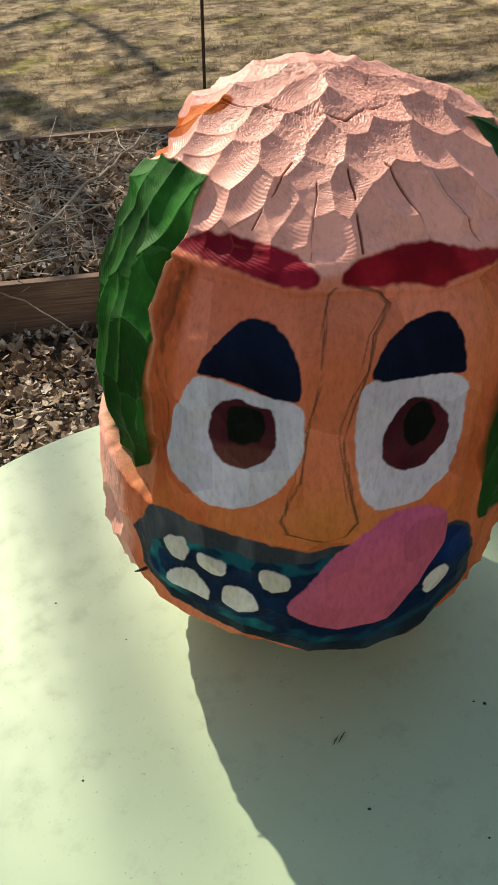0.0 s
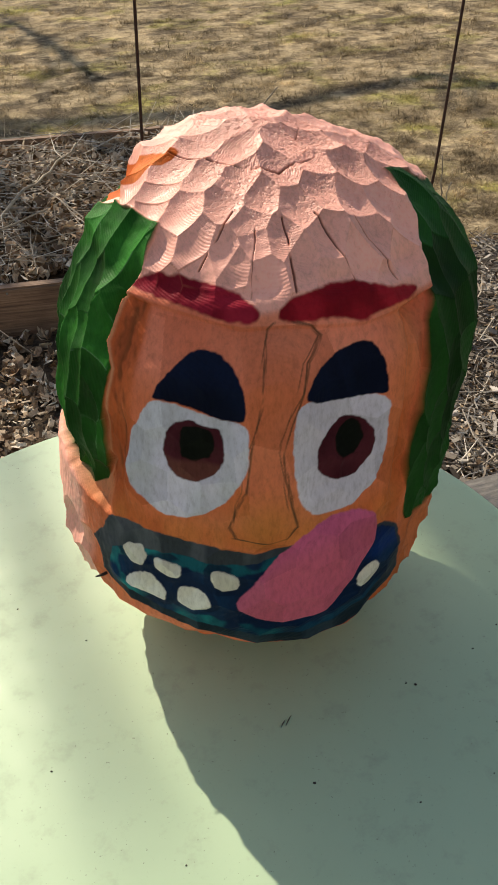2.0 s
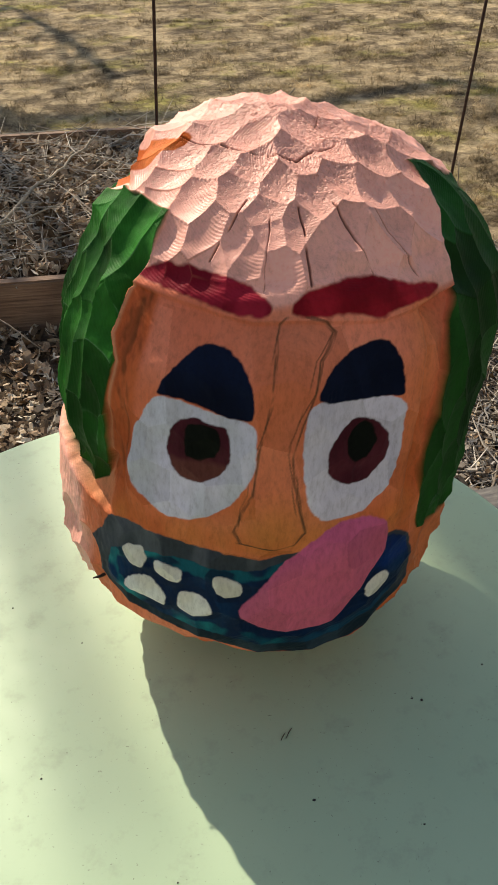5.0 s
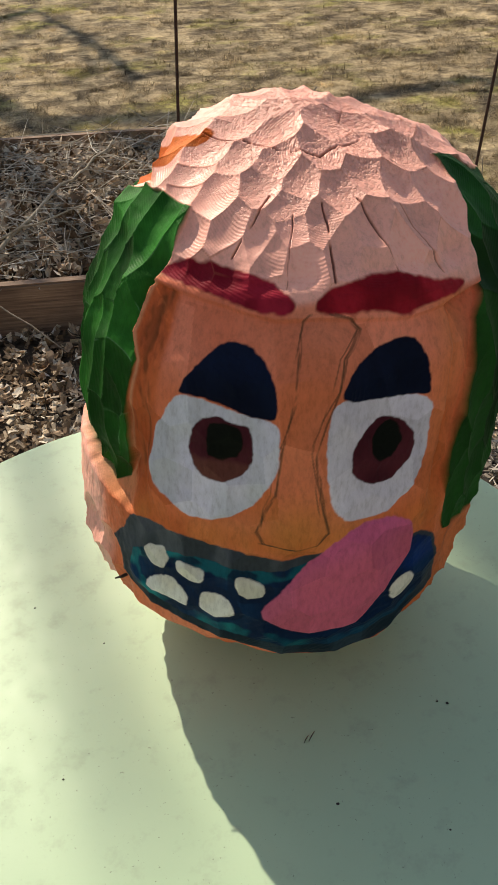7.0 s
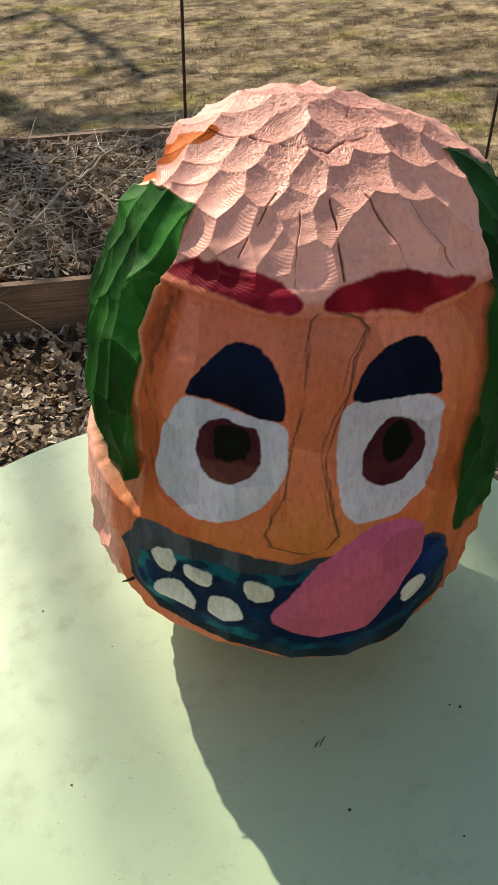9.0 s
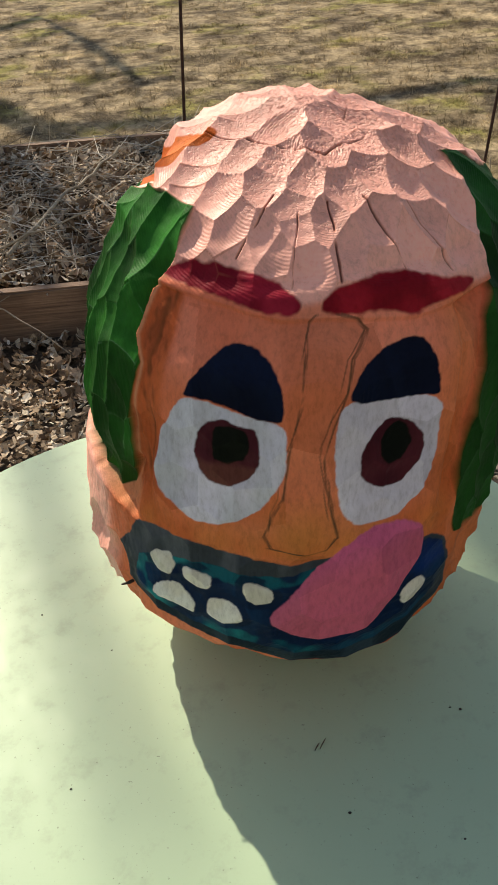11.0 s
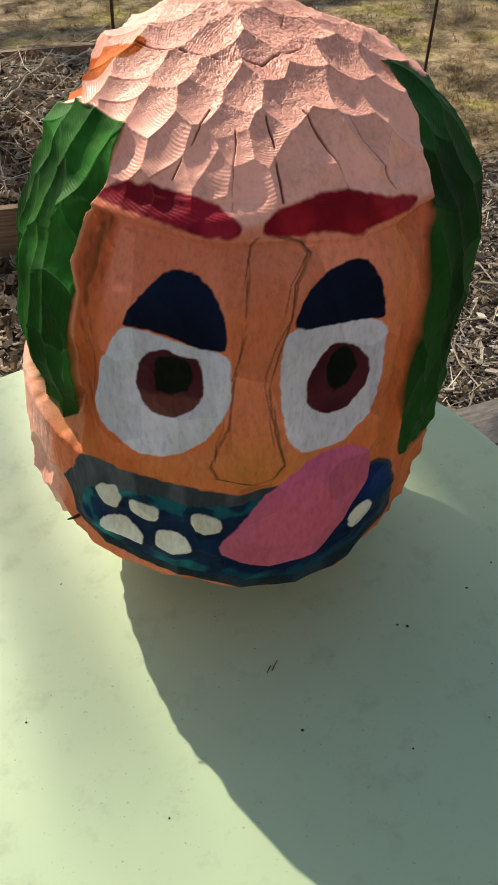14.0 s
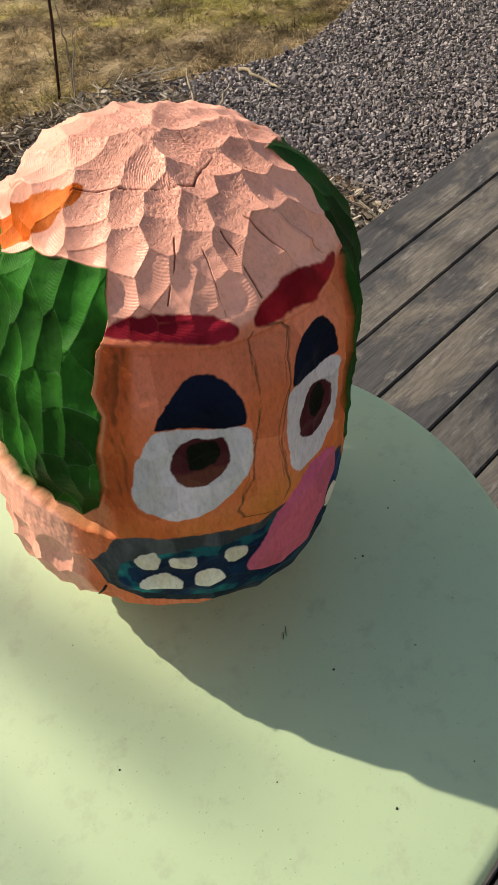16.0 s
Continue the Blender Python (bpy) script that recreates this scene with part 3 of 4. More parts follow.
CRACKS = [
    [(-19, -69), (-27, -79), (-36, -87), (-44, -94)],
    [(-9, -81), (-14, -100), (-17, -110), (-19, -114)],
    [(8, -80), (8, -91), (8, -101), (7, -116)],
    [(27, -78), (36, -95), (44, -111)],
    [(50, -80), (61, -91), (73, -104)],
    [(-49, -8), (-33, -21), (-13, -38), (2, -46), (13, -49), (25, -41), (39, -35)],
    [(30, -17), (38, 6), (43, 24)],
]


def hair_line(z):
    """Angle of the left hair's edge along the face."""
    return np.interp(z, [0.20, 0.216, 0.238, 0.275, 0.294, 0.303, 0.318, 0.342, 0.348, 0.358, 0.377],
                     [-58.0, -55.8, -53.6, -53.0, -51.6, -51.3, -54.2, -53.3, -51.3, -50.4, -50.8])


def hair_mask(a, z, wave=0.0):
    """How much of each point is hair: a band down each side of the face."""
    inner = hair_line(z)
    left = smooth(inner + 0.18, inner - 0.18, a + wave) * smooth(-150, -140, a)
    lo = np.interp(a, [-140, -90, -80, -70, -62, -57], [0.204, 0.205, 0.206, 0.203, 0.199, 0.207])
    top = np.interp(a, [-150, -102, -95, -90, -82, -75, -70, -60, -49], [0.360, 0.363, 0.3680, 0.3735, 0.377, 0.3785, 0.3795, 0.3785, 0.377])
    left = left * smooth(lo - 0.0005, lo + 0.0005, z) * smooth(top + 0.0006, top - 0.0006, z + 0.0008 * wave)
    edge = np.interp(z, [0.165, 0.18, 0.22, 0.25, 0.282, 0.296, 0.316, 0.328, 0.343, 0.359, 0.370, 0.380, 0.387],
                     [37.5, 35.5, 35, 35, 36.7, 37.8, 39.2, 42.0, 43.4, 47.4, 54.0, 59.2, 64.9])
    right = smooth(edge - 0.18, edge + 0.18, a + wave) * smooth(150, 135, a)
    end = np.interp(a, [30, 38, 50, 62], [0.171, 0.168, 0.160, 0.154])
    roof = np.interp(a, [60, 65, 75, 81, 95], [0.390, 0.388, 0.383, 0.376, 0.362])
    right = right * smooth(end - 0.001, end + 0.0005, z) * smooth(roof + 0.0006, roof - 0.0006, z)
    return left, right


BROW_A = (-50, -31, -17, -7, 4, 16, 37)      # lower edge of the brow
BROW_Z = (0.345, 0.341, 0.336, 0.337, 0.335, 0.332, 0.334)


def shape_and_paint(P, a, grid):
    rng = np.random.default_rng(11)
    z = P[:, 2]
    b = a + 7.0
    left, right = hair_mask(a, z, 0.5 * wobble(P, 160, 2, 3))
    hair = np.maximum(left, right)
    disp = np.zeros(len(P))
    # face: nose ridge, sockets, grooves beside the eyes
    disp += 0.006 * bell(b, 0, 7.5) * smooth(0.185, 0.20, z) * smooth(0.345, 0.32, z)
    disp -= 0.006 * bell(b, 21, 13) * bell(z, 0.268, 0.06)
    disp -= 0.002 * bell(b, -21, 11) * bell(z, 0.262, 0.05)
    under = smooth(0.0012, -0.0012, z - np.interp(a, BROW_A, BROW_Z))
    disp += 0.0035 * left * bell(a - hair_line(z), -4, 5) * smooth(0.25, 0.29, z) * smooth(0.352, 0.340, z)
    disp -= 0.0026 * under * smooth(50, 44, np.abs(b)) * smooth(0.28, 0.32, z)
    disp -= (0.0085 - 0.0072 * smooth(0.25, 0.295, z)) * smooth(-43.0, -48.0, a) * smooth(-62, -54, b) * smooth(0.20, 0.225, z) * under * (1 - left)
    disp -= 0.0080 * smooth(33.5, 38.5, b) * smooth(60, 52, b) * smooth(0.19, 0.22, z) * under * (1 - right)
    disp -= 0.006 * bell(b, 47, 14) * bell(z, 0.345, 0.03)
    disp -= 0.0090 * left * smooth(0.250, 0.212, z)
    disp -= 0.003 * left * smooth(0.23, 0.27, z) * smooth(0.365, 0.35, z) + 0.001 * right * smooth(0.29, 0.32, z)
    # ledge of the jaw under the left hair, cut back above it
    jaw = smooth(-48, -56, a) * smooth(-150, -130, a)
    rim = np.interp(a, [-120, -96, -81, -70, -60, -50, -44], [0.202, 0.205, 0.206, 0.203, 0.197, 0.190, 0.186]) + 0.0022 * wobble(P * (1, 1, 0), 190, 14, 3)
    disp += jaw * smooth(0.30, 0.26, z) * (-0.002 - 0.0085 * smooth(rim - 0.0016, rim + 0.0016, z) * smooth(0.240, 0.225, z) * (1 - left))
    shift = np.interp(a, [-60, -20, 10, 22, 45], [0.008, 0.0, -0.026, -0.026, 0.0])
    disp -= (0.017 * smooth(0.112, 0.060, z - shift) + 0.012 * smooth(0.07, 0.03, z - shift)) * smooth(-88, -54, a) * smooth(56, 36, a)
    # gouge cuts
    crown, crown_tone, crown_ridge = scoops(P, grid, placed_seeds(rng, CROWN_CUTS, ring_seeds(rng, rows_on_profile(0.375, 0.66, 0.0225), 0.0205), 0.0205), 0.0160, 0.0225, 0.0062, 0.0004)
    locks, locks_tone, locks_ridge = scoops(P, grid, placed_seeds(rng, LOCK_CUTS, ring_seeds(rng, rows_on_profile(0.19, 0.52, 0.038), 0.0225), 0.022), 0.0130, 0.0330, 0.0068, 0.0007)
    chips, chips_tone, _ = scoops(P, grid, ring_seeds(rng, rows_on_profile(0.07, 0.27, 0.030), 0.031), 0.0200, 0.0230, 0.0075, 0.0008)
    plane, plane_tone, _ = scoops(P, grid, ring_seeds(rng, rows_on_profile(0.15, 0.42, 0.027), 0.029), 0.022, 0.024, 0.0032)
    disp -= 0.0022 * smooth(0.364, 0.350, z) * smooth(0.30, 0.33, z) * smooth(52, 44, np.abs(b))      # the brow lies under the crown's edge
    m_crown = smooth(0.345, 0.358, z) * (1 - hair)
    m_hair = hair * (1 - m_crown)
    m_low = smooth(0.200, 0.190, z) * np.maximum(smooth(48, 54, np.abs(b)), smooth(0.075, 0.065, z))
    m_low = np.maximum(m_low, jaw * smooth(0.204, 0.198, z) * (1 - left))
    m_face = np.clip(1 - m_crown - m_hair - m_low, 0, 1)
    disp += m_crown * (crown - 0.0030) + m_hair * (locks - 0.0040) * np.where(a > 0, 0.62, 0.80) + m_low * (chips - 0.0056) + m_face * (plane - 0.001) * (1 - 0.6 * bell(b, -34, 9) * smooth(0.27, 0.30, z))
    # rough end grain near the pith
    pith = smooth(0.092, 0.035, np.hypot(P[:, 0] - 0.026, P[:, 1] + 0.012)) * smooth(0.355, 0.38, z)
    end = np.nonzero(pith > 0.02)[0]
    pits = np.array([noise.noise(Vector(p) * 420) + 0.8 * noise.noise(Vector(p) * 900) for p in P[end]])
    rings = np.sin(np.hypot(P[end, 0] - 0.013, P[end, 1] + 0.047) * 4200 + 3 * wobble(P[end], 90, 44))
    disp[end] += pith[end] * (0.0006 * np.clip(pits, -0.9, 0.15) + 0.00012 * rings)
    disp += 0.0002 * wobble(P, 500, 6) + 0.0004 * m_low * wobble(P, 420, 7, 3)
    tone = m_crown * crown_tone + m_hair * locks_tone + m_low * chips_tone + m_face * plane_tone
    u, v = np.radians(a) * 0.147, z
    wu = u + 0.0009 * wobble(P, 260, 21, 3) + 0.0004 * wobble(P, 1100, 23)
    wv = v + 0.0009 * wobble(P, 260, 22, 3) + 0.0004 * wobble(P, 1100, 24)
    col = np.empty((len(P), 3))
    gloss = np.full(len(P), 0.30)   # the salmon coat is shinier than the rest
    salmon, orange, deep = np.array((0.97, 0.455, 0.345)), np.array((0.74, 0.175, 0.062)), np.array((0.52, 0.105, 0.030))
    col[:] = salmon

    def lay(mask, c, g=None, c2=None, scale=90.0, seed=3, hard=0.75):
        """Brush a colour on where mask is 1, with a second colour streaked through it."""
        sel = np.nonzero(mask > 0.004)[0]
        tone = np.tile(np.array(c, float), (len(sel), 1))
        if c2 is not None:
            w = smooth(0.15 - hard, 0.15 + hard, wobble(P[sel] * np.array((1, 1, 0.5)), scale, seed, 3))[:, None]
            tone = tone * (1 - w) + np.array(c2, float) * w
        m = mask[sel][:, None]
        col[sel] = col[sel] * (1 - m) + tone * m
        if g is not None:
            gloss[sel] = gloss[sel] * (1 - mask[sel]) + g * mask[sel]

    def area(name, soft=0.0006):
        return smooth(-soft, soft, inside(OUTLINE[name], wu, wv))

    front = smooth(0.004, -0.002, z - np.interp(a, BROW_A, BROW_Z) - 0.004 + 0.002 * wobble(P, 90, 8)) * smooth(60, 52, np.abs(b))
    lay(front, orange, 0.36, (0.76, 0.225, 0.110), 60, 4)
    lay(front * smooth(0.285, 0.325, z) * 0.75, (0.78, 0.215, 0.125), 0.36, (0.84, 0.275, 0.175), 70, 10)
    lay(front * bell(b, 0, 12) * smooth(0.22, 0.26, z) * 0.5, (0.74, 0.225, 0.10), 0.36, (0.78, 0.265, 0.14), 80, 11)
    lay(front * smooth(0.1, 0.9, plane_tone) * 0.28, (0.82, 0.280, 0.170), 0.34)
    lay(front * smooth(-0.3, -0.95, plane_tone) * 0.30, (0.64, 0.135, 0.048), 0.40)
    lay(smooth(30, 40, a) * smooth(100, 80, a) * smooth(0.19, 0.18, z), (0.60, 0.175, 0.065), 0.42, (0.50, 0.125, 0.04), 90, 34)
    # deep orange in the grooves and round the mouth
    lay(smooth(-35, -38, b) * smooth(-62, -50, b) * smooth(0.18, 0.21, z) * under * 0.95, deep, 0.36, (0.62, 0.150, 0.050), 120, 5)
    for at, wide, gap, dark in ((-40.5, 1.6, -0.5, 0.75), (-38.6, 0.8, -0.2, 0.6), (-43.0, 0.9, 0.1, 0.6)):
        brush = smooth(gap, gap + 0.7, wobble(P * (1, 1, 0.30), 420, 15 + int(-at), 3)) * bell(b + 1.6 * wobble(P, 45, 16), at, wide)
        lay(brush * smooth(0.215, 0.24, z) * under * dark, (0.13, 0.045, 0.016), 0.5)
    lay(bell(b, 37, 7) * smooth(0.13, 0.2, z) * smooth(0.35, 0.335, z) * 0.9, (0.66, 0.165, 0.046), 0.36, (0.72, 0.215, 0.080), 120, 6)
    lay(bell(z, 0.197, 0.016) * smooth(46, 38, np.abs(b)) * 0.8, (0.62, 0.145, 0.036), 0.36, (0.70, 0.23, 0.06), 130, 7)
    lay(bell(b, 0, 9) * bell(z, 0.212, 0.022) * 0.7, (0.60, 0.225, 0.05), 0.36)
    # raw edge beside the hair
    lay(bell(a - hair_line(z), 0.75, 0.55) * smooth(0.205, 0.215, z) * smooth(0.36, 0.35, z) * 0.7, (0.70, 0.34, 0.18), 0.5)
    lay(jaw * smooth(rim - 0.002, rim, z) * smooth(0.214, 0.210, z) * 0.7, (0.66, 0.30, 0.14), 0.5, (0.50, 0.17, 0.06), 140, 8)
    lay(area("notch_left", 0.0006), (0.58, 0.115, 0.018), 0.45, (0.72, 0.185, 0.045), 150, 9, 0.4)
    lay(area("notch_right", 0.001), (0.68, 0.20, 0.06), 0.45)
    lay(left, (0.008, 0.062, 0.007), 0.38, (0.020, 0.130, 0.016), 140, 12)
    # pale ridge lines: thin paint, and the ridges' sheen put into the colour
    lay(left * locks_ridge * smooth(-0.3, 0.6, wobble(P, 240, 29, 3)) * 0.40, (0.16, 0.32, 0.16), 0.4)
    lay(right, (0.007, 0.046, 0.006), 0.36, (0.013, 0.072, 0.012), 110, 13)
    lay(area("brow_left", 0.0010), (0.20, 0.007, 0.018), 0.38, (0.34, 0.016, 0.036), 120, 14, 0.4)
    lay(area("brow_right", 0.0010), (0.21, 0.006, 0.012), 0.38, (0.35, 0.012, 0.022), 120, 15, 0.4)
    # pencil lines of the nose
    face = np.nonzero((np.abs(b) < 30) & (z > 0.18) & (z < 0.35))[0]
    F = P[face]
    for k, name in enumerate(("nose_left", "nose_right", "nose_tip")):
        for width, bend, gap, rate, seed in ((0.0008, 0.0010, -0.7, 320, 31), (0.0007, 0.0024, -0.5, 260, 41), (0.0007, 0.0032, -0.4, 260, 46), (0.0007, 0.0040, -0.3, 220, 49), (0.0006, 0.0050, -0.2, 220, 53)):
            d = along(OUTLINE[name], u[face] + bend * wobble(F, 90, seed + k), v[face])
            mask = np.zeros(len(P))
            mask[face] = smooth(width, 0.0003, d) * smooth(gap, gap + 0.9, wobble(F, rate, seed + 60 + k)) * 0.62
            lay(mask, (0.085, 0.050, 0.026), 0.5)
    lay(area("eye_left"), (0.60, 0.61, 0.65), 0.34, (0.70, 0.68, 0.77), 80, 16, 0.45)
    lay(area("eye_right"), (0.63, 0.60, 0.67), 0.34, (0.73, 0.70, 0.76), 80, 17, 0.45)
    for side in ("left", "right"):
        lay(area("iris_" + side), (0.055, 0.009, 0.015), 0.34, (0.090, 0.017, 0.024), 130, 18)
        lay(area("pupil_" + side), (0.003, 0.005, 0.003), 0.44, (0.006, 0.008, 0.005), 130, 19)
        lay(area("lid_" + side), (0.002, 0.005, 0.017), 0.36, (0.004, 0.010, 0.032), 90, 20)
    lay(smooth(-0.001, 0.001, inside(OUTLINE["iris_left"], wu, wv)) * smooth(0.257, 0.252, wv), (0.14, 0.045, 0.035), 0.34)
    # mouth
    lay(area("mouth"), (0.042, 0.052, 0.062), 0.38, (0.082, 0.094, 0.106), 160, 23, 0.4)
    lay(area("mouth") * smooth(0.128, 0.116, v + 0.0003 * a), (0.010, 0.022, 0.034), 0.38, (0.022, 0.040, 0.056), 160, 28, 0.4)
    d_in = inside(OUTLINE["mouth_inner"], wu, wv)
    lay(area("mouth_inner"), (0.002, 0.014, 0.050), 0.34, (0.003, 0.030, 0.085), 130, 24, 0.4)
    rim_in = smooth(0.0105, 0.0075, d_in + 0.0030 * wobble(P, 210, 35, 3)) * smooth(-0.5, 0.0, wobble(P, 120, 37, 3))
    lay(area("mouth_inner") * rim_in * smooth(4, -8, a), (0.003, 0.105, 0.135), 0.34, (0.004, 0.20, 0.215), 150, 25, 0.3)
    lay(area("mouth_inner") * smooth(0, 8, a) * rim_in * smooth(0.125, 0.115, v), (0.003, 0.050, 0.10), 0.34)
    lay(area("mouth_inner") * smooth(22, 26, a) * smooth(0.145, 0.155, v), (0.003, 0.026, 0.13), 0.34, (0.002, 0.016, 0.07), 130, 38, 0.4)
    for name in ("tooth_a", "tooth_b", "tooth_c", "tooth_d", "tooth_e", "tooth_f"):
        near = smooth(-0.0062, -0.0045, inside(OUTLINE[name], wu, wv) + 0.0015 * wobble(P, 240, 39)) * smooth(-0.6, -0.1, wobble(P, 200, 36))
        lay(near * area("mouth_inner", 0.001) * 0.85, (0.002, 0.012, 0.042), 0.34)
        lay(area(name, 0.0005), (0.70, 0.67, 0.55), 0.36, (0.76, 0.75, 0.66), 200, 26, 0.4)
    tongue = area("tongue")
    lay(tongue, (0.60, 0.125, 0.19), 0.36, (0.66, 0.15, 0.26), 70, 27)
    lay(tongue * smooth(0.165, 0.195, v - 0.0006 * a), (0.60, 0.12, 0.245), 0.36)
    disp += 0.0018 * smooth(-0.001, 0.003, inside(OUTLINE["tongue"], u, v))
    for name in ("tooth_a", "tooth_b", "tooth_c", "tooth_d", "tooth_e", "tooth_f"):
        disp += 0.0008 * smooth(-0.001, 0.002, inside(OUTLINE[name], u, v))
    # drying cracks
    top = np.nonzero((z > 0.325) & (np.abs(a) < 110))[0]
    T = P[top]
    for k, line in enumerate(CRACKS):
        d = along_xy(line, T[:, 0] + 0.0010 * wobble(T, 210, 51 + k, 3), T[:, 1] + 0.0010 * wobble(T, 210, 71 + k, 3))
        width = 0.00005 + 0.00035 * wobble(T, 110, 61 + k)
        m = np.zeros(len(P))
        m[top] = smooth(width + 0.00065, width, d) * smooth(-0.75, -0.25, wobble(T, 190, 81 + k))
        disp -= 0.0014 * m
        lay(m * 0.8, (0.06, 0.018, 0.012), 0.7)
    scar = crown_ridge * m_crown * (1 - hair) * smooth(0.1, 0.9, wobble(P, 150, 33, 3))
    lay(scar * 0.45, (0.42, 0.14, 0.08), 0.6)
    # a tone for each cut; stronger on the hair, painting lit and shaded facets
    col *= (1 + (0.10 + 0.30 * m_hair) * tone)[:, None]
    return disp, col, gloss


build_head()

# ---- beds, litter, gravel, lawn ----
def quad_heap(name, n, spot, size, material, label, category, seed, curl=0.35, flat=0.5, lift=0.01, aspect=1.6):
    """Many small curled leaves or chips in one mesh. spot(rng) gives x, y, z; size(rng) a length."""
    rng = np.random.default_rng(seed)
    vs, fs = [], []
    for i in range(n):
        x, y, z = spot(rng)
        L = size(rng)
        W = L / aspect * rng.uniform(0.7, 1.2)
        e = Euler((rng.normal(0, flat), rng.normal(0, flat), rng.uniform(0, 6.283))).to_matrix()
        c = curl * L * rng.uniform(-0.3, 1.0)
        k = len(vs)
        for px, py, pz in ((-L / 2, 0, c), (-L * 0.15, -W / 2, c * 0.25), (-L * 0.15, W / 2, c * 0.3), (-L * 0.1, 0, 0),
                           (L * 0.25, -W * 0.36, c * 0.2), (L * 0.25, W * 0.36, c * 0.15), (L / 2, 0, c * 0.8)):
            p = e @ Vector((px, py, pz))
            vs.append((x + p.x, y + p.y, z + p.z + lift * rng.uniform(0.2, 1.0)))
        fs += [(k, k + 1, k + 3), (k, k + 3, k + 2), (k + 1, k + 4, k + 3), (k + 3, k + 5, k + 2), (k + 3, k + 4, k + 6), (k + 3, k + 6, k + 5)]
    ob = new(name, mesh_from(name, vs, fs, material))
    return tagged(ob, label, category, kind="stuff")


def chip_heap(name, n, spot, size, material, label, category, seed):
    """Splinters of wood: small uneven blocks in one mesh."""
    rng = np.random.default_rng(seed)
    vs, fs = [], []
    for i in range(n):
        x, y, z = spot(rng)
        L = size(rng)
        W, H = L * rng.uniform(0.25, 0.6), L * rng.uniform(0.06, 0.16)
        e = Euler((rng.normal(0, 0.35), rng.normal(0, 0.35), rng.uniform(0, 6.283))).to_matrix()
        k = len(vs)
        for sx, sy, sz in ((-1, -1, -1), (1, -1, -1), (1, 1, -1), (-1, 1, -1), (-1, -1, 1), (1, -1, 1), (1, 1, 1), (-1, 1, 1)):
            p = e @ Vector((sx * L / 2 * rng.uniform(0.6, 1.1), sy * W / 2 * rng.uniform(0.6, 1.1), sz * H / 2))
            vs.append((x + p.x, y + p.y, z + p.z + 0.006))
        fs += [tuple(k + j for j in f) for f in ((0, 3, 2, 1), (4, 5, 6, 7), (0, 1, 5, 4), (1, 2, 6, 5), (2, 3, 7, 6), (3, 0, 4, 7))]
    return tagged(new(name, mesh_from(name, vs, fs, material)), label, category, kind="stuff")


def stalk_heap(name, n, spot, size, material, label, category, seed, thick=0.0016, rise=0.25):
    """Thin dry stalks: long three-sided rods with one bend."""
    rng = np.random.default_rng(seed)
    vs, fs = [], []
    for i in range(n):
        x, y, z = spot(rng)
        L = size(rng)
        w, up = rng.uniform(0, 6.283), abs(rng.normal(0, rise))
        d = np.array((math.cos(w) * math.cos(up), math.sin(w) * math.cos(up), math.sin(up)))
        side = np.array((-math.sin(w), math.cos(w), 0.0))
        bend = side * rng.normal(0, 0.12) * L + np.array((0, 0, rng.normal(0.02, 0.05) * L))
        t = thick * rng.uniform(0.5, 1.6)
        k = len(vs)
        o = np.array((x, y, z + t))
        for p, q in ((o - d * L / 2, 1.0), (o + bend, 0.9), (o + d * L / 2, 0.5)):
            p[2] = max(p[2], z + t * 0.5)
            for j in range(3):
                v = j * 2.094
                vs.append(tuple(p + (side * math.cos(v) + np.array((0, 0, 1.0)) * math.sin(v)) * t * q))
        for r in (0, 3):
            fs += [(k + r + j, k + r + (j + 1) % 3, k + r + 3 + (j + 1) % 3, k + r + 3 + j) for j in range(3)]
    return tagged(new(name, mesh_from(name, vs, fs, material)), label, category, kind="stuff")


def stone_heap(name, n, spot, size, material, label, category, seed):
    """Gravel: broken uneven blocks in one mesh."""
    rng = np.random.default_rng(seed)
    base = np.array([(x, y, z) for z in (-0.62, 0.62) for x, y in ((-0.7, -0.7), (0.7, -0.7), (0.7, 0.7), (-0.7, 0.7))])
    tris = np.array([(0, 3, 2, 1), (4, 5, 6, 7), (0, 1, 5, 4), (1, 2, 6, 5), (2, 3, 7, 6), (3, 0, 4, 7)])
    vs, fs = [], []
    for i in range(n):
        x, y, z = spot(rng)
        R = size(rng)
        e = np.array(Euler(rng.uniform(0, 6.283, 3)).to_matrix())
        p = base * rng.uniform(0.72, 1.18, base.shape) * (R * np.array((1.0, rng.uniform(0.6, 1.0), rng.uniform(0.45, 0.8)))) @ e.T
        vs.append(p + (x, y, z + R * rng.uniform(0.0, 0.6)))
        fs.append(tris + i * len(base))
    return tagged(new(name, mesh_from(name, np.concatenate(vs), np.concatenate(fs), material)), label, category, kind="stuff")


def deck_edge(x):
    """y of the deck's far edge at x."""
    return (DECK_EDGE + x * math.sin(radians(DECK_TURN))) / math.cos(radians(DECK_TURN))


def lawn_edge(x):
    """y at which the lawn begins on the side without a raised bed."""
    return 2.45 + 0.10 * math.sin(x * 2.1 + 0.6) + 0.05 * math.sin(x * 5.3)


GRAVEL_X, BED_X0, BED_X1, BED_Y0, BED_Y1 = 1.35, -2.7, 0.58, 2.335, 3.95

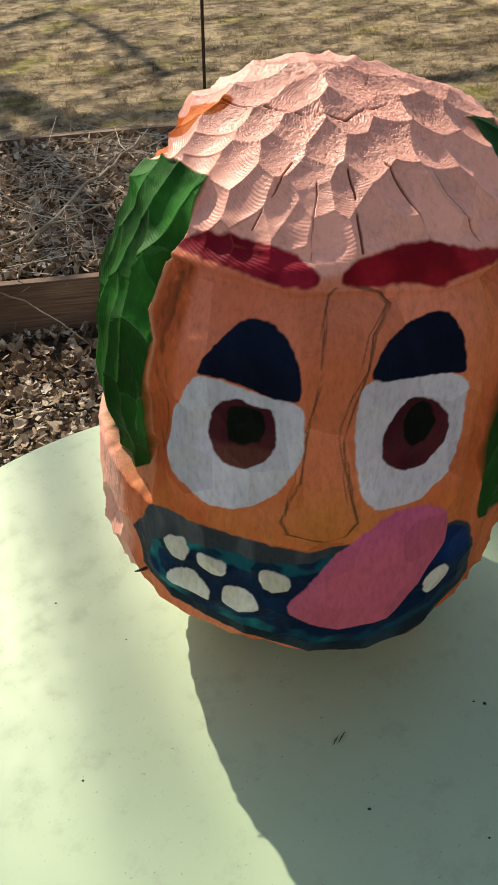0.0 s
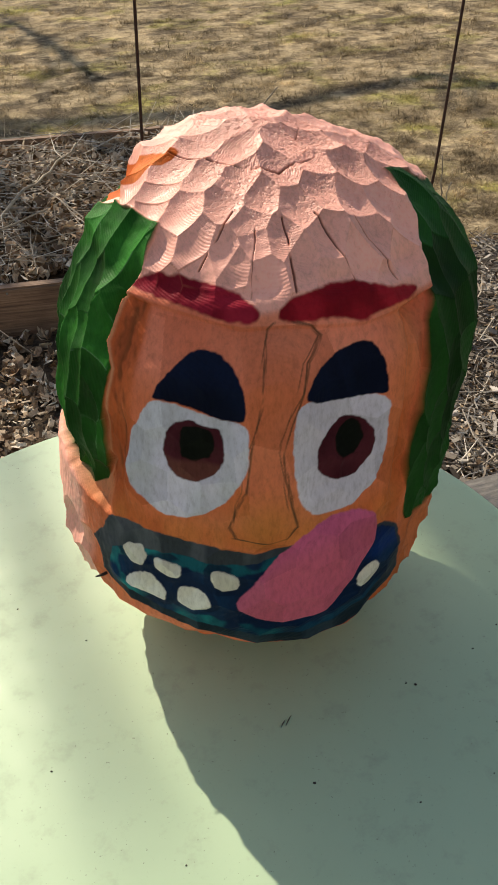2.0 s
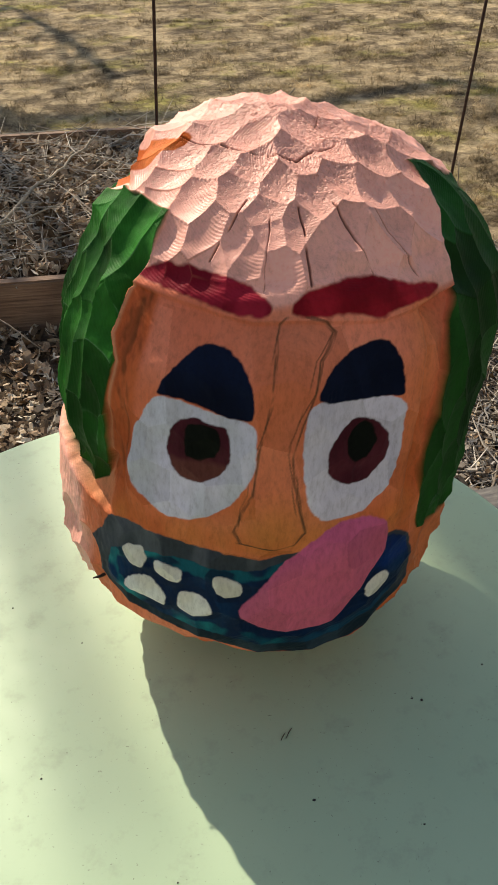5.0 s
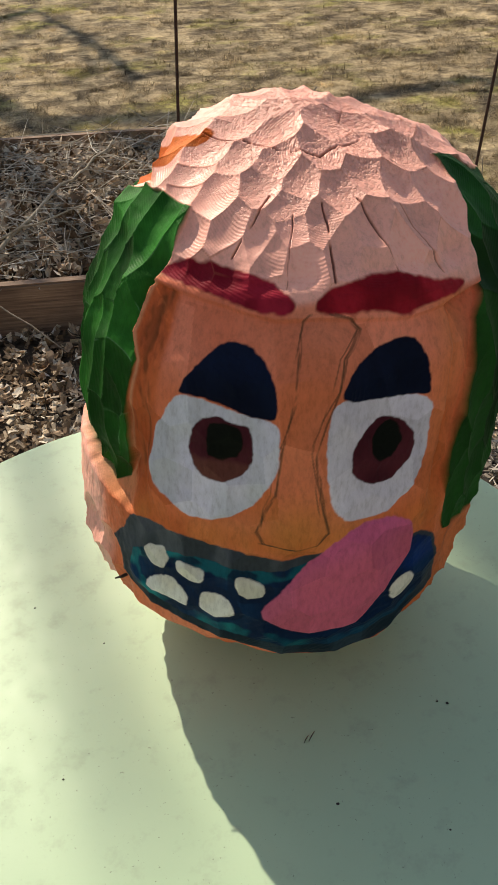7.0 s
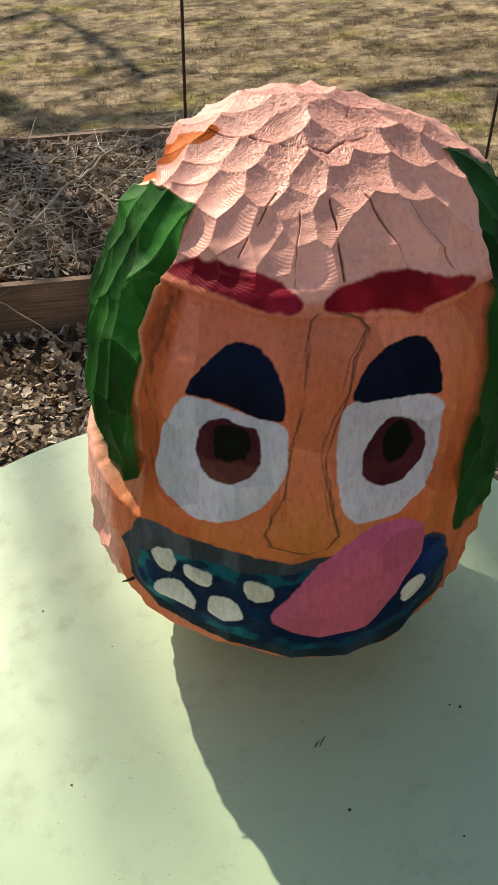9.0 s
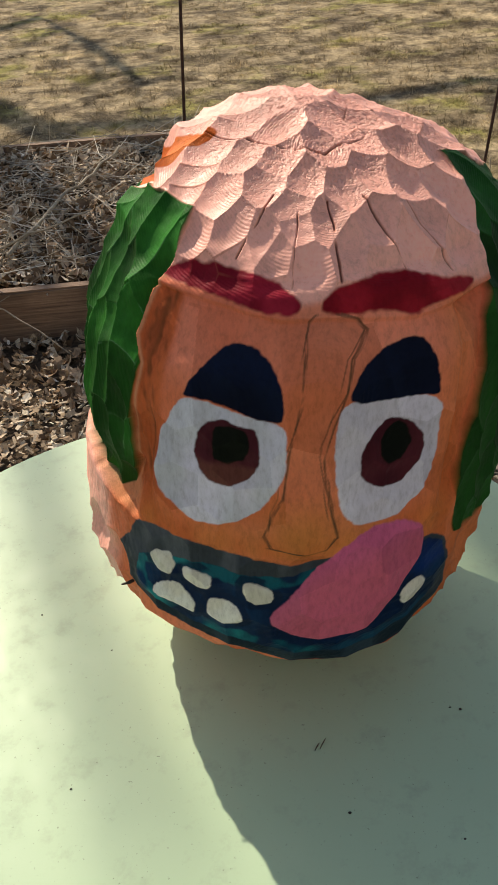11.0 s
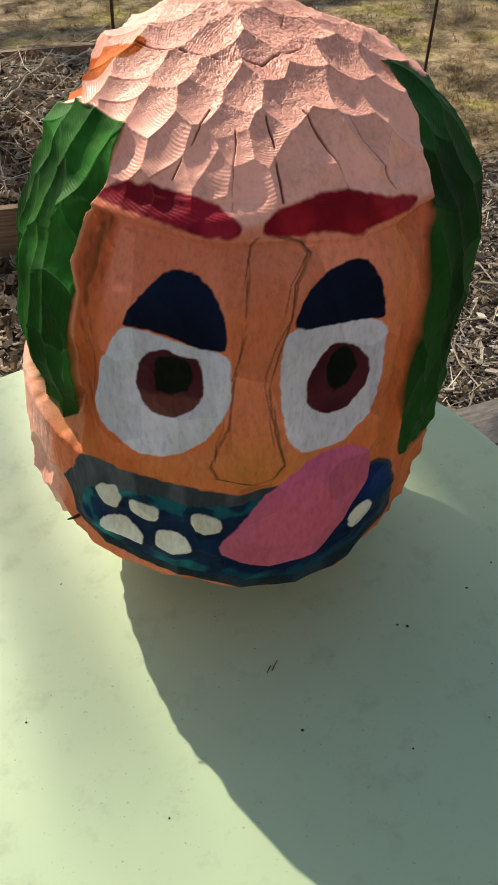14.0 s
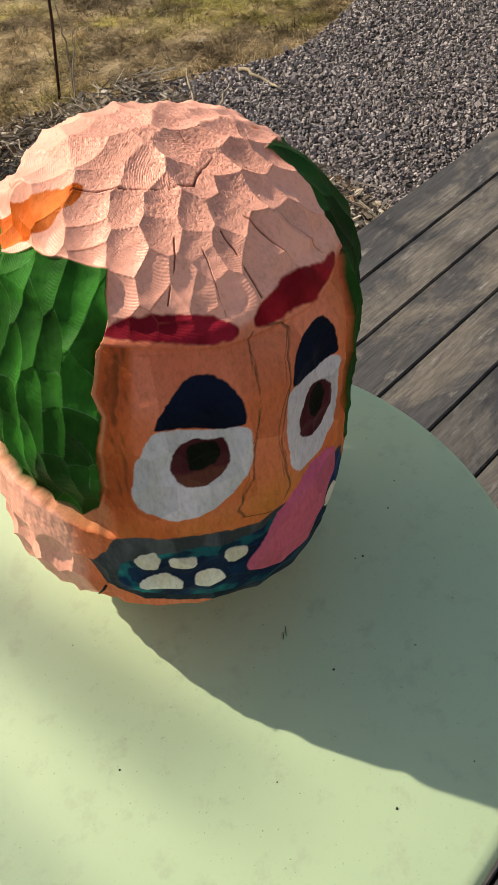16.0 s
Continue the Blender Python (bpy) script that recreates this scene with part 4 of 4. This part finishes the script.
M_LEAF = mat_islands("dead_leaf", [(0.0, (0.108, 0.0675, 0.0378)), (0.3, (0.27, 0.169, 0.0945)), (0.55, (0.446, 0.311, 0.196)),
                                   (0.8, (0.621, 0.486, 0.338)), (1.0, (0.8, 0.716, 0.581))], 0.7)
M_CHIP = mat_islands("wood_chip", [(0.0, (0.192, 0.126, 0.072)), (0.35, (0.432, 0.312, 0.198)), (0.7, (0.648, 0.504, 0.348)), (1.0, (0.8, 0.708, 0.528))], 0.8)
M_STRAW = mat_islands("grey_straw", [(0.0, (0.19, 0.151, 0.112)), (0.4, (0.426, 0.364, 0.28)), (0.8, (0.627, 0.549, 0.437)), (1.0, (0.784, 0.706, 0.582))], 0.75)
M_BITS = mat_islands("grey_plant_bits", [(0.0, (0.095, 0.074, 0.055)), (0.4, (0.25, 0.205, 0.16)), (0.8, (0.43, 0.37, 0.295)), (1.0, (0.64, 0.575, 0.49))], 0.8)
M_STONE = mat_islands("crushed_gravel", [(0.0, (0.10, 0.090, 0.092)), (0.35, (0.24, 0.212, 0.212)), (0.7, (0.38, 0.34, 0.335)),
                                         (0.92, (0.48, 0.43, 0.415)), (1.0, (0.66, 0.60, 0.57))], 0.8, 260.0)


def mat_blade():
    m = Mat("dry_grass_blade", 0.8, specular=0.15)
    tan = m.ramp(m.island(), [(0.0, (0.32, 0.25, 0.145)), (0.5, (0.45, 0.355, 0.215)), (1.0, (0.60, 0.49, 0.32))])
    green = m.ramp(m.island(), [(0.0, (0.19, 0.18, 0.03)), (0.6, (0.33, 0.31, 0.06)), (1.0, (0.44, 0.40, 0.13))])
    brown = m.ramp(m.island(), [(0.0, (0.11, 0.08, 0.05)), (1.0, (0.27, 0.21, 0.13))])
    lawn_tones(m, tan, green, brown)
    thin = m.t.nodes.new("ShaderNodeBsdfTranslucent")
    both = m.t.nodes.new("ShaderNodeMixShader")
    both.inputs[0].default_value = 0.5
    m.link(m.p.inputs["Base Color"].links[0].from_socket, thin.inputs["Color"])
    m.link(m.p.outputs[0], both.inputs[1])
    m.link(thin.outputs[0], both.inputs[2])
    m.link(both.outputs[0], m.t.nodes["Material Output"].inputs["Surface"])
    return m.m


M_BLADE = mat_blade()

# bare soil between deck and lawn, and the gravel's bed
soil = tagged(sheet("soil", -2.6, GRAVEL_X + 0.15, 0.75, 2.50, GROUND_Z + 0.004, 60, 20, 0.010, M_SOIL, 3), "dark soil strewn with leaf litter", "soil", kind="structure")
M_GRIT = mat_islands("dark_grit", [(0.0, (0.06, 0.055, 0.05)), (1.0, (0.08, 0.075, 0.07))], 0.95, 160.0)
grit = tagged(sheet("gravel_bed", GRAVEL_X, 5.2, 0.9, 2.36, GROUND_Z + 0.006, 60, 20, 0.006, M_GRIT, 4), "dark grit under the gravel path", "gravel", kind="structure")
fill = tagged(sheet("bed_soil", BED_X0, BED_X1, BED_Y0 + 0.02, BED_Y1, BED_Z + 0.015, 70, 36, 0.022, M_SOIL, 7), "leaf covered soil filling the raised bed", "soil", kind="structure")


def build_bed():
    base = tagged(new("raised_bed"), "raised garden bed of old brown timber boards", "garden bed")
    top = 0.062
    hgt = top - GROUND_Z + 0.02
    w = BED_X1 - BED_X0
    for sx, sy, at, zt in ((w, 0.045, ((BED_X0 + BED_X1) / 2, BED_Y0), top), (w, 0.045, ((BED_X0 + BED_X1) / 2 - 0.2, BED_Y1), top + 0.012),
                           (0.045, BED_Y1 - BED_Y0 - 0.05, (BED_X1 - 0.023, (BED_Y0 + BED_Y1) / 2), top - 0.006)):
        ob = part("board", bm_box(sx, sy, hgt, 0.006), M_TIMBER, base)
        ob.location = (at[0], at[1], zt - hgt / 2)
        ob.rotation_euler.z = radians(-1.2) if sx > sy else 0
    return base


build_bed()

quad_heap("leaf_litter", 8500, lambda g: (g.uniform(-2.65, BED_X1 - 0.08), BED_Y0 + 0.05 + (BED_Y1 - BED_Y0 - 0.1) * g.uniform() ** 1.15, BED_Z + 0.03 + g.uniform(0, 0.02)),
          lambda g: g.uniform(0.022, 0.062), M_LEAF, "dry brown leaves heaped in the raised bed", "leaf litter", 21, 0.4, 0.6, 0.025)
stalk_heap("dry_stalks", 1800, lambda g: (g.uniform(-2.6, BED_X1 - 0.1), g.uniform(BED_Y0 + 0.1, BED_Y1), BED_Z + 0.045), lambda g: g.uniform(0.12, 0.55),
           M_STRAW, "thin dry stalks lying over the leaves", "dry stalks", 22, 0.0022, 0.28)
quad_heap("leaf_litter", 2600, lambda g: (g.uniform(-2.5, 0.6), g.uniform(1.80, 2.28), GROUND_Z + 0.012), lambda g: g.uniform(0.018, 0.055),
          M_LEAF, "dark dead leaves on soil beside the timber", "leaf litter", 23, 0.4, 0.5, 0.02)


def near_spot(g):
    x = g.uniform(-2.4, GRAVEL_X)
    return x, deck_edge(x) - 0.02 + (1.0 if x < 0.4 else 1.25) * g.uniform() ** 1.15, GROUND_Z + 0.012 + g.uniform(0, 0.012)


chip_heap("wood_chips", 13000, near_spot, lambda g: 0.007 + 0.032 * g.uniform() ** 1.6, M_CHIP, "pale wood chips spread beside the deck", "wood chips", 24)

quad_heap("leaf_litter", 2600, near_spot, lambda g: g.uniform(0.015, 0.05), M_LEAF, "small pale leaf scraps among the wood chips", "leaf litter", 29, 0.4, 0.5, 0.02)


def straw_spot(g):
    x = g.uniform(0.25, GRAVEL_X + 0.12)
    return x, deck_edge(x) + 0.02 + (lawn_edge(x) - deck_edge(x) + 0.1) * g.uniform(), GROUND_Z + 0.02 + g.uniform(0, 0.03)


stalk_heap("straw", 3600, straw_spot, lambda g: 0.03 + 0.22 * g.uniform() ** 2, M_BITS, "grey broken straw and stalks over the soil", "straw", 25, 0.0024, 0.16)
chip_heap("bark_bits", 5200, straw_spot, lambda g: 0.008 + 0.034 * g.uniform() ** 1.6, M_BITS, "grey brown bark bits among the straw", "bark bits", 35)
quad_heap("leaf_litter", 700, straw_spot, lambda g: g.uniform(0.014, 0.036), M_LEAF, "brown leaf scraps among the straw", "leaf litter", 26, 0.4, 0.5, 0.02)


def gravel_spot(g):
    x = GRAVEL_X - 0.12 + 3.8 * g.uniform() ** 1.5 if g.uniform() < 0.9 else g.uniform(0.70, 1.40)
    y0 = deck_edge(x) + 0.01
    return x, y0 + (lawn_edge(x) + 0.06 - y0) * g.uniform(), GROUND_Z + 0.008


stone_heap("gravel", 42000, gravel_spot, lambda g: 0.0070 * math.exp(g.normal(0, 0.28)), M_STONE, "grey crushed stone gravel path beside the deck", "gravel", 27)


def lawn_spot(g):
    while True:
        y = 2.3 + 8.2 * g.uniform() ** 1.5
        x = g.uniform(-0.45, 0.72) * (y + 1.2) + 0.35 * y - 0.6
        if y > BED_Y1 + 0.05 or (x > BED_X1 + 0.02 and y > lawn_edge(x)):
            return x, y, GROUND_Z - 0.02


def grass(name, n, seed, lo, hi):
    """Short blades in small tufts, thin and bent over."""
    rng = np.random.default_rng(seed)
    vs = np.empty((n, 5, 3))
    i = 0
    while i < n:
        x0, y0, z = lawn_spot(rng)
        k = min(int(rng.integers(12, 46)), n - i)
        spread, tall = rng.uniform(0.015, 0.06), rng.uniform(0.5, 1.3)
        for _ in range(k):
            dx, dy = rng.normal(0, spread, 2)
            L, w, w2 = rng.uniform(lo, hi) * tall, rng.uniform(0, 6.283), rng.uniform(0.0010, 0.0024)
            up = rng.uniform(0.05, 0.9)
            d = np.array((math.cos(w) * math.cos(up), math.sin(w) * math.cos(up), math.sin(up)))
            s = np.array((-math.sin(w), math.cos(w), 0)) * w2
            o = np.array((x0 + dx, y0 + dy, z))
            m = o + d * L * 0.55
            t = o + d * L + np.array((0, 0, -0.25 * L))
            vs[i] = (o - s, o + s, m - s * 0.8, m + s * 0.8, t)
            i += 1
    k = np.arange(n)[:, None] * 5
    fs = [tuple(f) for f in (k + (0, 1, 3, 2)).tolist()] + [tuple(f) for f in (k + (2, 3, 4)).tolist()]
    return tagged(new(name, mesh_from(name, vs.reshape(-1, 3), fs, M_BLADE)), "short dry winter grass, tan with olive patches", "grass", kind="stuff")


quad_heap("fallen_leaves", 160, lambda g: lawn_spot(g)[:2] + (GROUND_Z + 0.004,), lambda g: g.uniform(0.015, 0.034), M_LEAF,
          "scattered pale dead leaves on the lawn", "leaves", 33, 0.2, 0.2, 0.01)
grass("grass", 140000, 31, 0.026, 0.08)

# ---- rods, sticks ----
def rod(points, r):
    return tagged(tube("garden_stake", points, [r] * len(points), M_RUST, 8), "thin rusty iron garden stake stuck upright in soil", "garden stake", "garden stakes")


rod([(0.05, 2.75, -0.12), (0.073, 2.75, 0.36), (0.097, 2.75, 0.787), (0.137, 2.75, 1.5)], 0.0058)
rod([(1.163, 2.75, -0.18), (1.207, 2.75, 0.15), (1.250, 2.75, 0.735), (1.302, 2.75, 1.4)], 0.0058)


def stick(name, points, r, label):
    pts = [Vector(p) for p in points]
    fine = []
    for i in range(len(pts) - 1):
        for k in range(4):
            fine.append(pts[i].lerp(pts[i + 1], k / 4) + Vector((random.uniform(-1, 1), random.uniform(-1, 1), random.uniform(-1, 1))) * r * 1.2)
    fine.append(pts[-1])
    return tagged(tube(name, fine, [r * (1 - 0.55 * i / len(fine)) for i in range(len(fine))], M_STICK, 6), label, "stick")


stick("long_twig", [(-0.60, 2.52, 0.10), (-0.42, 2.95, 0.13), (-0.30, 3.3, 0.11), (-0.18, 3.56, 0.14)], 0.008, "long pale bent twig lying across the raised bed")
stick("twig", [(-0.72, 2.55, 0.09), (-0.52, 2.62, 0.13), (-0.30, 2.72, 0.16)], 0.006, "pale dry twig lying on leaf litter")
stick("twig", [(-0.78, 2.36, 0.07), (-0.60, 2.27, 0.02), (-0.38, 2.10, -0.09)], 0.004, "thin dry stem hanging over the timber board")
stick("twig", [(-0.66, 2.30, -0.10), (-0.60, 2.34, 0.12), (-0.50, 2.45, 0.34)], 0.0028, "thin dry stem leaning on the timber board")
stick("twig", [(1.774, 2.379, -0.095), (1.78, 2.25, -0.092), (1.771, 2.103, -0.095)], 0.009, "short pale stick lying on gravel")
stick("twig", [(1.02, 1.72, -0.07), (1.18, 1.58, -0.06), (1.24, 1.42, -0.08), (1.30, 1.24, -0.05)], 0.005, "bent pale stalk lying beside the deck")
stick("twig", [(1.36, 2.1, -0.08), (1.44, 2.22, -0.05), (1.52, 2.36, -0.01)], 0.006, "pale broken stalk sticking out of straw")
stick("twig", [(1.28, 1.95, -0.08), (1.45, 2.08, -0.04), (1.58, 2.18, -0.03)], 0.006, "pale broken stalk lying on straw")
stick("twig", [(1.16, 2.62, -0.12), (1.22, 2.66, 0.03), (1.25, 2.68, 0.12)], 0.004, "thin dry stem beside the stake")
stick("twig", [(1.22, 2.72, -0.12), (1.24, 2.74, 0.05), (1.235, 2.76, 0.2)], 0.004, "thin dry stem beside the stake")
stick("twig", [(0.50, 3.6, -0.12), (0.58, 3.55, 0.12), (0.74, 3.5, 0.32)], 0.006, "tall dry stalk arching over the lawn edge")

# ---- bare tree whose limbs shade the lawn and table ----
M_BARK = mat_wood("grey_bark", (0.05, 0.04, 0.03), (0.13, 0.11, 0.09), (0.22, 0.19, 0.16), (10, 10, 2))


def shade_at(x, y, z, d):
    """The place d metres from a point towards the sun."""
    return Vector((x, y, z)) + toward * d


def build_tree():
    base = tagged(new("bare_tree"), "tall leafless tree with spreading grey limbs", "tree")
    base.location = (-4.6, 12.6, GROUND_Z)
    at = Vector(base.location)

    def limb(points, r0, r1):
        n = len(points)
        tube("limb", [Vector(p) - at for p in points], [r0 + (r1 - r0) * i / (n - 1) for i in range(n)], M_BARK, 8, base)

    tube("trunk", [(0, 0, -0.2), (0.05, 0.05, 2.0), (0.2, -0.1, 4.5), (0.35, 0.1, 7.5), (0.3, 0.3, 10.0)], [0.24, 0.20, 0.17, 0.13, 0.05], M_BARK, 12, base)
    up = lambda x, y, z: Vector((at.x + x, at.y + y, z))
    a, b = shade_at(-0.02, 5.9, GROUND_Z, 8.6), shade_at(-0.92, 9.0, GROUND_Z, 7.6)
    limb([up(0.2, -0.1, 4.6), b, (a + b) / 2 + Vector((0.05, 0, 0.1)), a], 0.10, 0.05)
    c, d = shade_at(-0.21, 0.30, TABLE_Z, 9.0), shade_at(-0.155, 0.08, TABLE_Z, 9.0)
    limb([up(0.3, 0.0, 5.6), (up(0.3, 0, 5.6) + c) / 2 + Vector((0, 0, 0.35)), c, d, d + (d - c) * 0.5], 0.042, 0.014)
    g, h = shade_at(0.180, 0.36, TABLE_Z, 8.6), shade_at(0.230, 0.06, TABLE_Z, 8.6)
    limb([up(0.3, 0.0, 5.2), (up(0.3, 0, 5.2) + g) / 2 + Vector((0, 0, 0.25)), g, h, h + (h - g) * 0.3], 0.060, 0.052)
    g, h = shade_at(0.255, 0.38, TABLE_Z, 8.9), shade_at(0.315, 0.06, TABLE_Z, 8.9)
    limb([up(0.3, 0.0, 5.4), (up(0.3, 0, 5.4) + g) / 2 + Vector((0, 0, 0.30)), g, h, h + (h - g) * 0.3], 0.036, 0.030)
    m, n = shade_at(1.28, 1.24, DECK_Z, 6.5), shade_at(1.43, 0.81, DECK_Z, 6.0)
    limb([up(0.3, 0.1, 6.2), (up(0.3, 0.1, 6.2) + m) / 2 + Vector((0, 0, 0.4)), m, n, n + (n - m) * 1.5], 0.020, 0.006)
    e, f = shade_at(2.2, 5.3, GROUND_Z, 8.0), shade_at(3.0, 3.9, GROUND_Z, 8.5)
    limb([up(0.3, 0.1, 7.0), (up(0.3, 0.1, 7.0) + e) / 2 + Vector((0, 0, 0.3)), e, f], 0.10, 0.04)
    k, l = shade_at(-0.36, 0.40, TABLE_Z, 9.2), shade_at(-0.30, 0.02, TABLE_Z, 9.2)
    limb([up(0.3, 0.0, 5.9), (up(0.3, 0, 5.9) + k) / 2 + Vector((0, 0, 0.3)), k, l, l + (l - k) * 0.2], 0.028, 0.010)
    rng = random.Random(9)
    for k in range(26):
        s = e.lerp(f, rng.random()) if k % 2 else a.lerp(b, rng.random())
        v = Vector((rng.uniform(-1, 1), rng.uniform(-1, 1), rng.uniform(-0.2, 0.9)))
        limb([s, s + v * 0.5, s + v * rng.uniform(0.9, 1.6) + Vector((0, 0, 0.2))], 0.028, 0.008)
    return base


build_tree()

# ---- crumbs on the table ----
def crumb(x, y, r, name="crumb"):
    b = bmesh.new()
    bmesh.ops.create_icosphere(b, subdivisions=1, radius=r)
    for v in b.verts:
        v.co = Vector((v.co.x * random.uniform(0.6, 1.5), v.co.y * random.uniform(0.6, 1.3), max(v.co.z * 0.6, -r * 0.3)))
    ob = tagged(part(name, b, M_SPECK), "tiny dark crumb of bark on the table", "crumb", "crumbs on the table")
    ob.location = (x, y, TABLE_Z + r * 0.3)
    return ob


random.seed(4)
for x, y, r in ((0.0, 0.0, 0.0016), (0.101, 0.066, 0.0017), (0.094, 0.069, 0.0012), (-0.043, -0.115, 0.0015), (0.16, 0.09, 0.0012),
                (0.07, -0.03, 0.0010), (0.19, 0.11, 0.0011), (-0.22, 0.22, 0.0011), (-0.16, 0.17, 0.0010), (0.03, -0.13, 0.0010), (0.13, -0.02, 0.0009),
                (0.15, 0.02, 0.0009), (-0.10, -0.04, 0.0009), (-0.19, 0.05, 0.0010), (0.21, 0.17, 0.0009)):
    crumb(x, y, r * 0.75)
for x, y, far in ((-0.014, 0.050, 0.006), (-0.010, 0.051, 0.008)):
    pts = [(x + far * t * 0.75, y + far * t, TABLE_Z + 0.0006 + 0.0010 * math.sin(t * 3.1) - 0.0002 * t) for t in (0, 0.3, 0.6, 0.85, 1.0)]
    tagged(tube("wood_shaving", pts, [0.0002, 0.0004, 0.0004, 0.0003, 0.0002], M_RUST, 5), "thin curled dark wood shaving on the table", "wood shaving")
tagged(tube("leaf_scrap", [(-0.095, -0.172, TABLE_Z + 0.001), (-0.090, -0.171, TABLE_Z + 0.002), (-0.084, -0.172, TABLE_Z + 0.001)], [0.0004, 0.0013, 0.0004], M_SPECK, 6),
       "small dark leaf scrap near the table's edge", "leaf")
tagged(tube("splinter", [(-0.124, 0.128, 0.841), (-0.131, 0.124, 0.8415), (-0.1365, 0.1235, 0.841)], [0.0011, 0.0012, 0.0005], M_SPECK, 6),
       "short black splinter sticking out beside the carved mouth", "splinter")
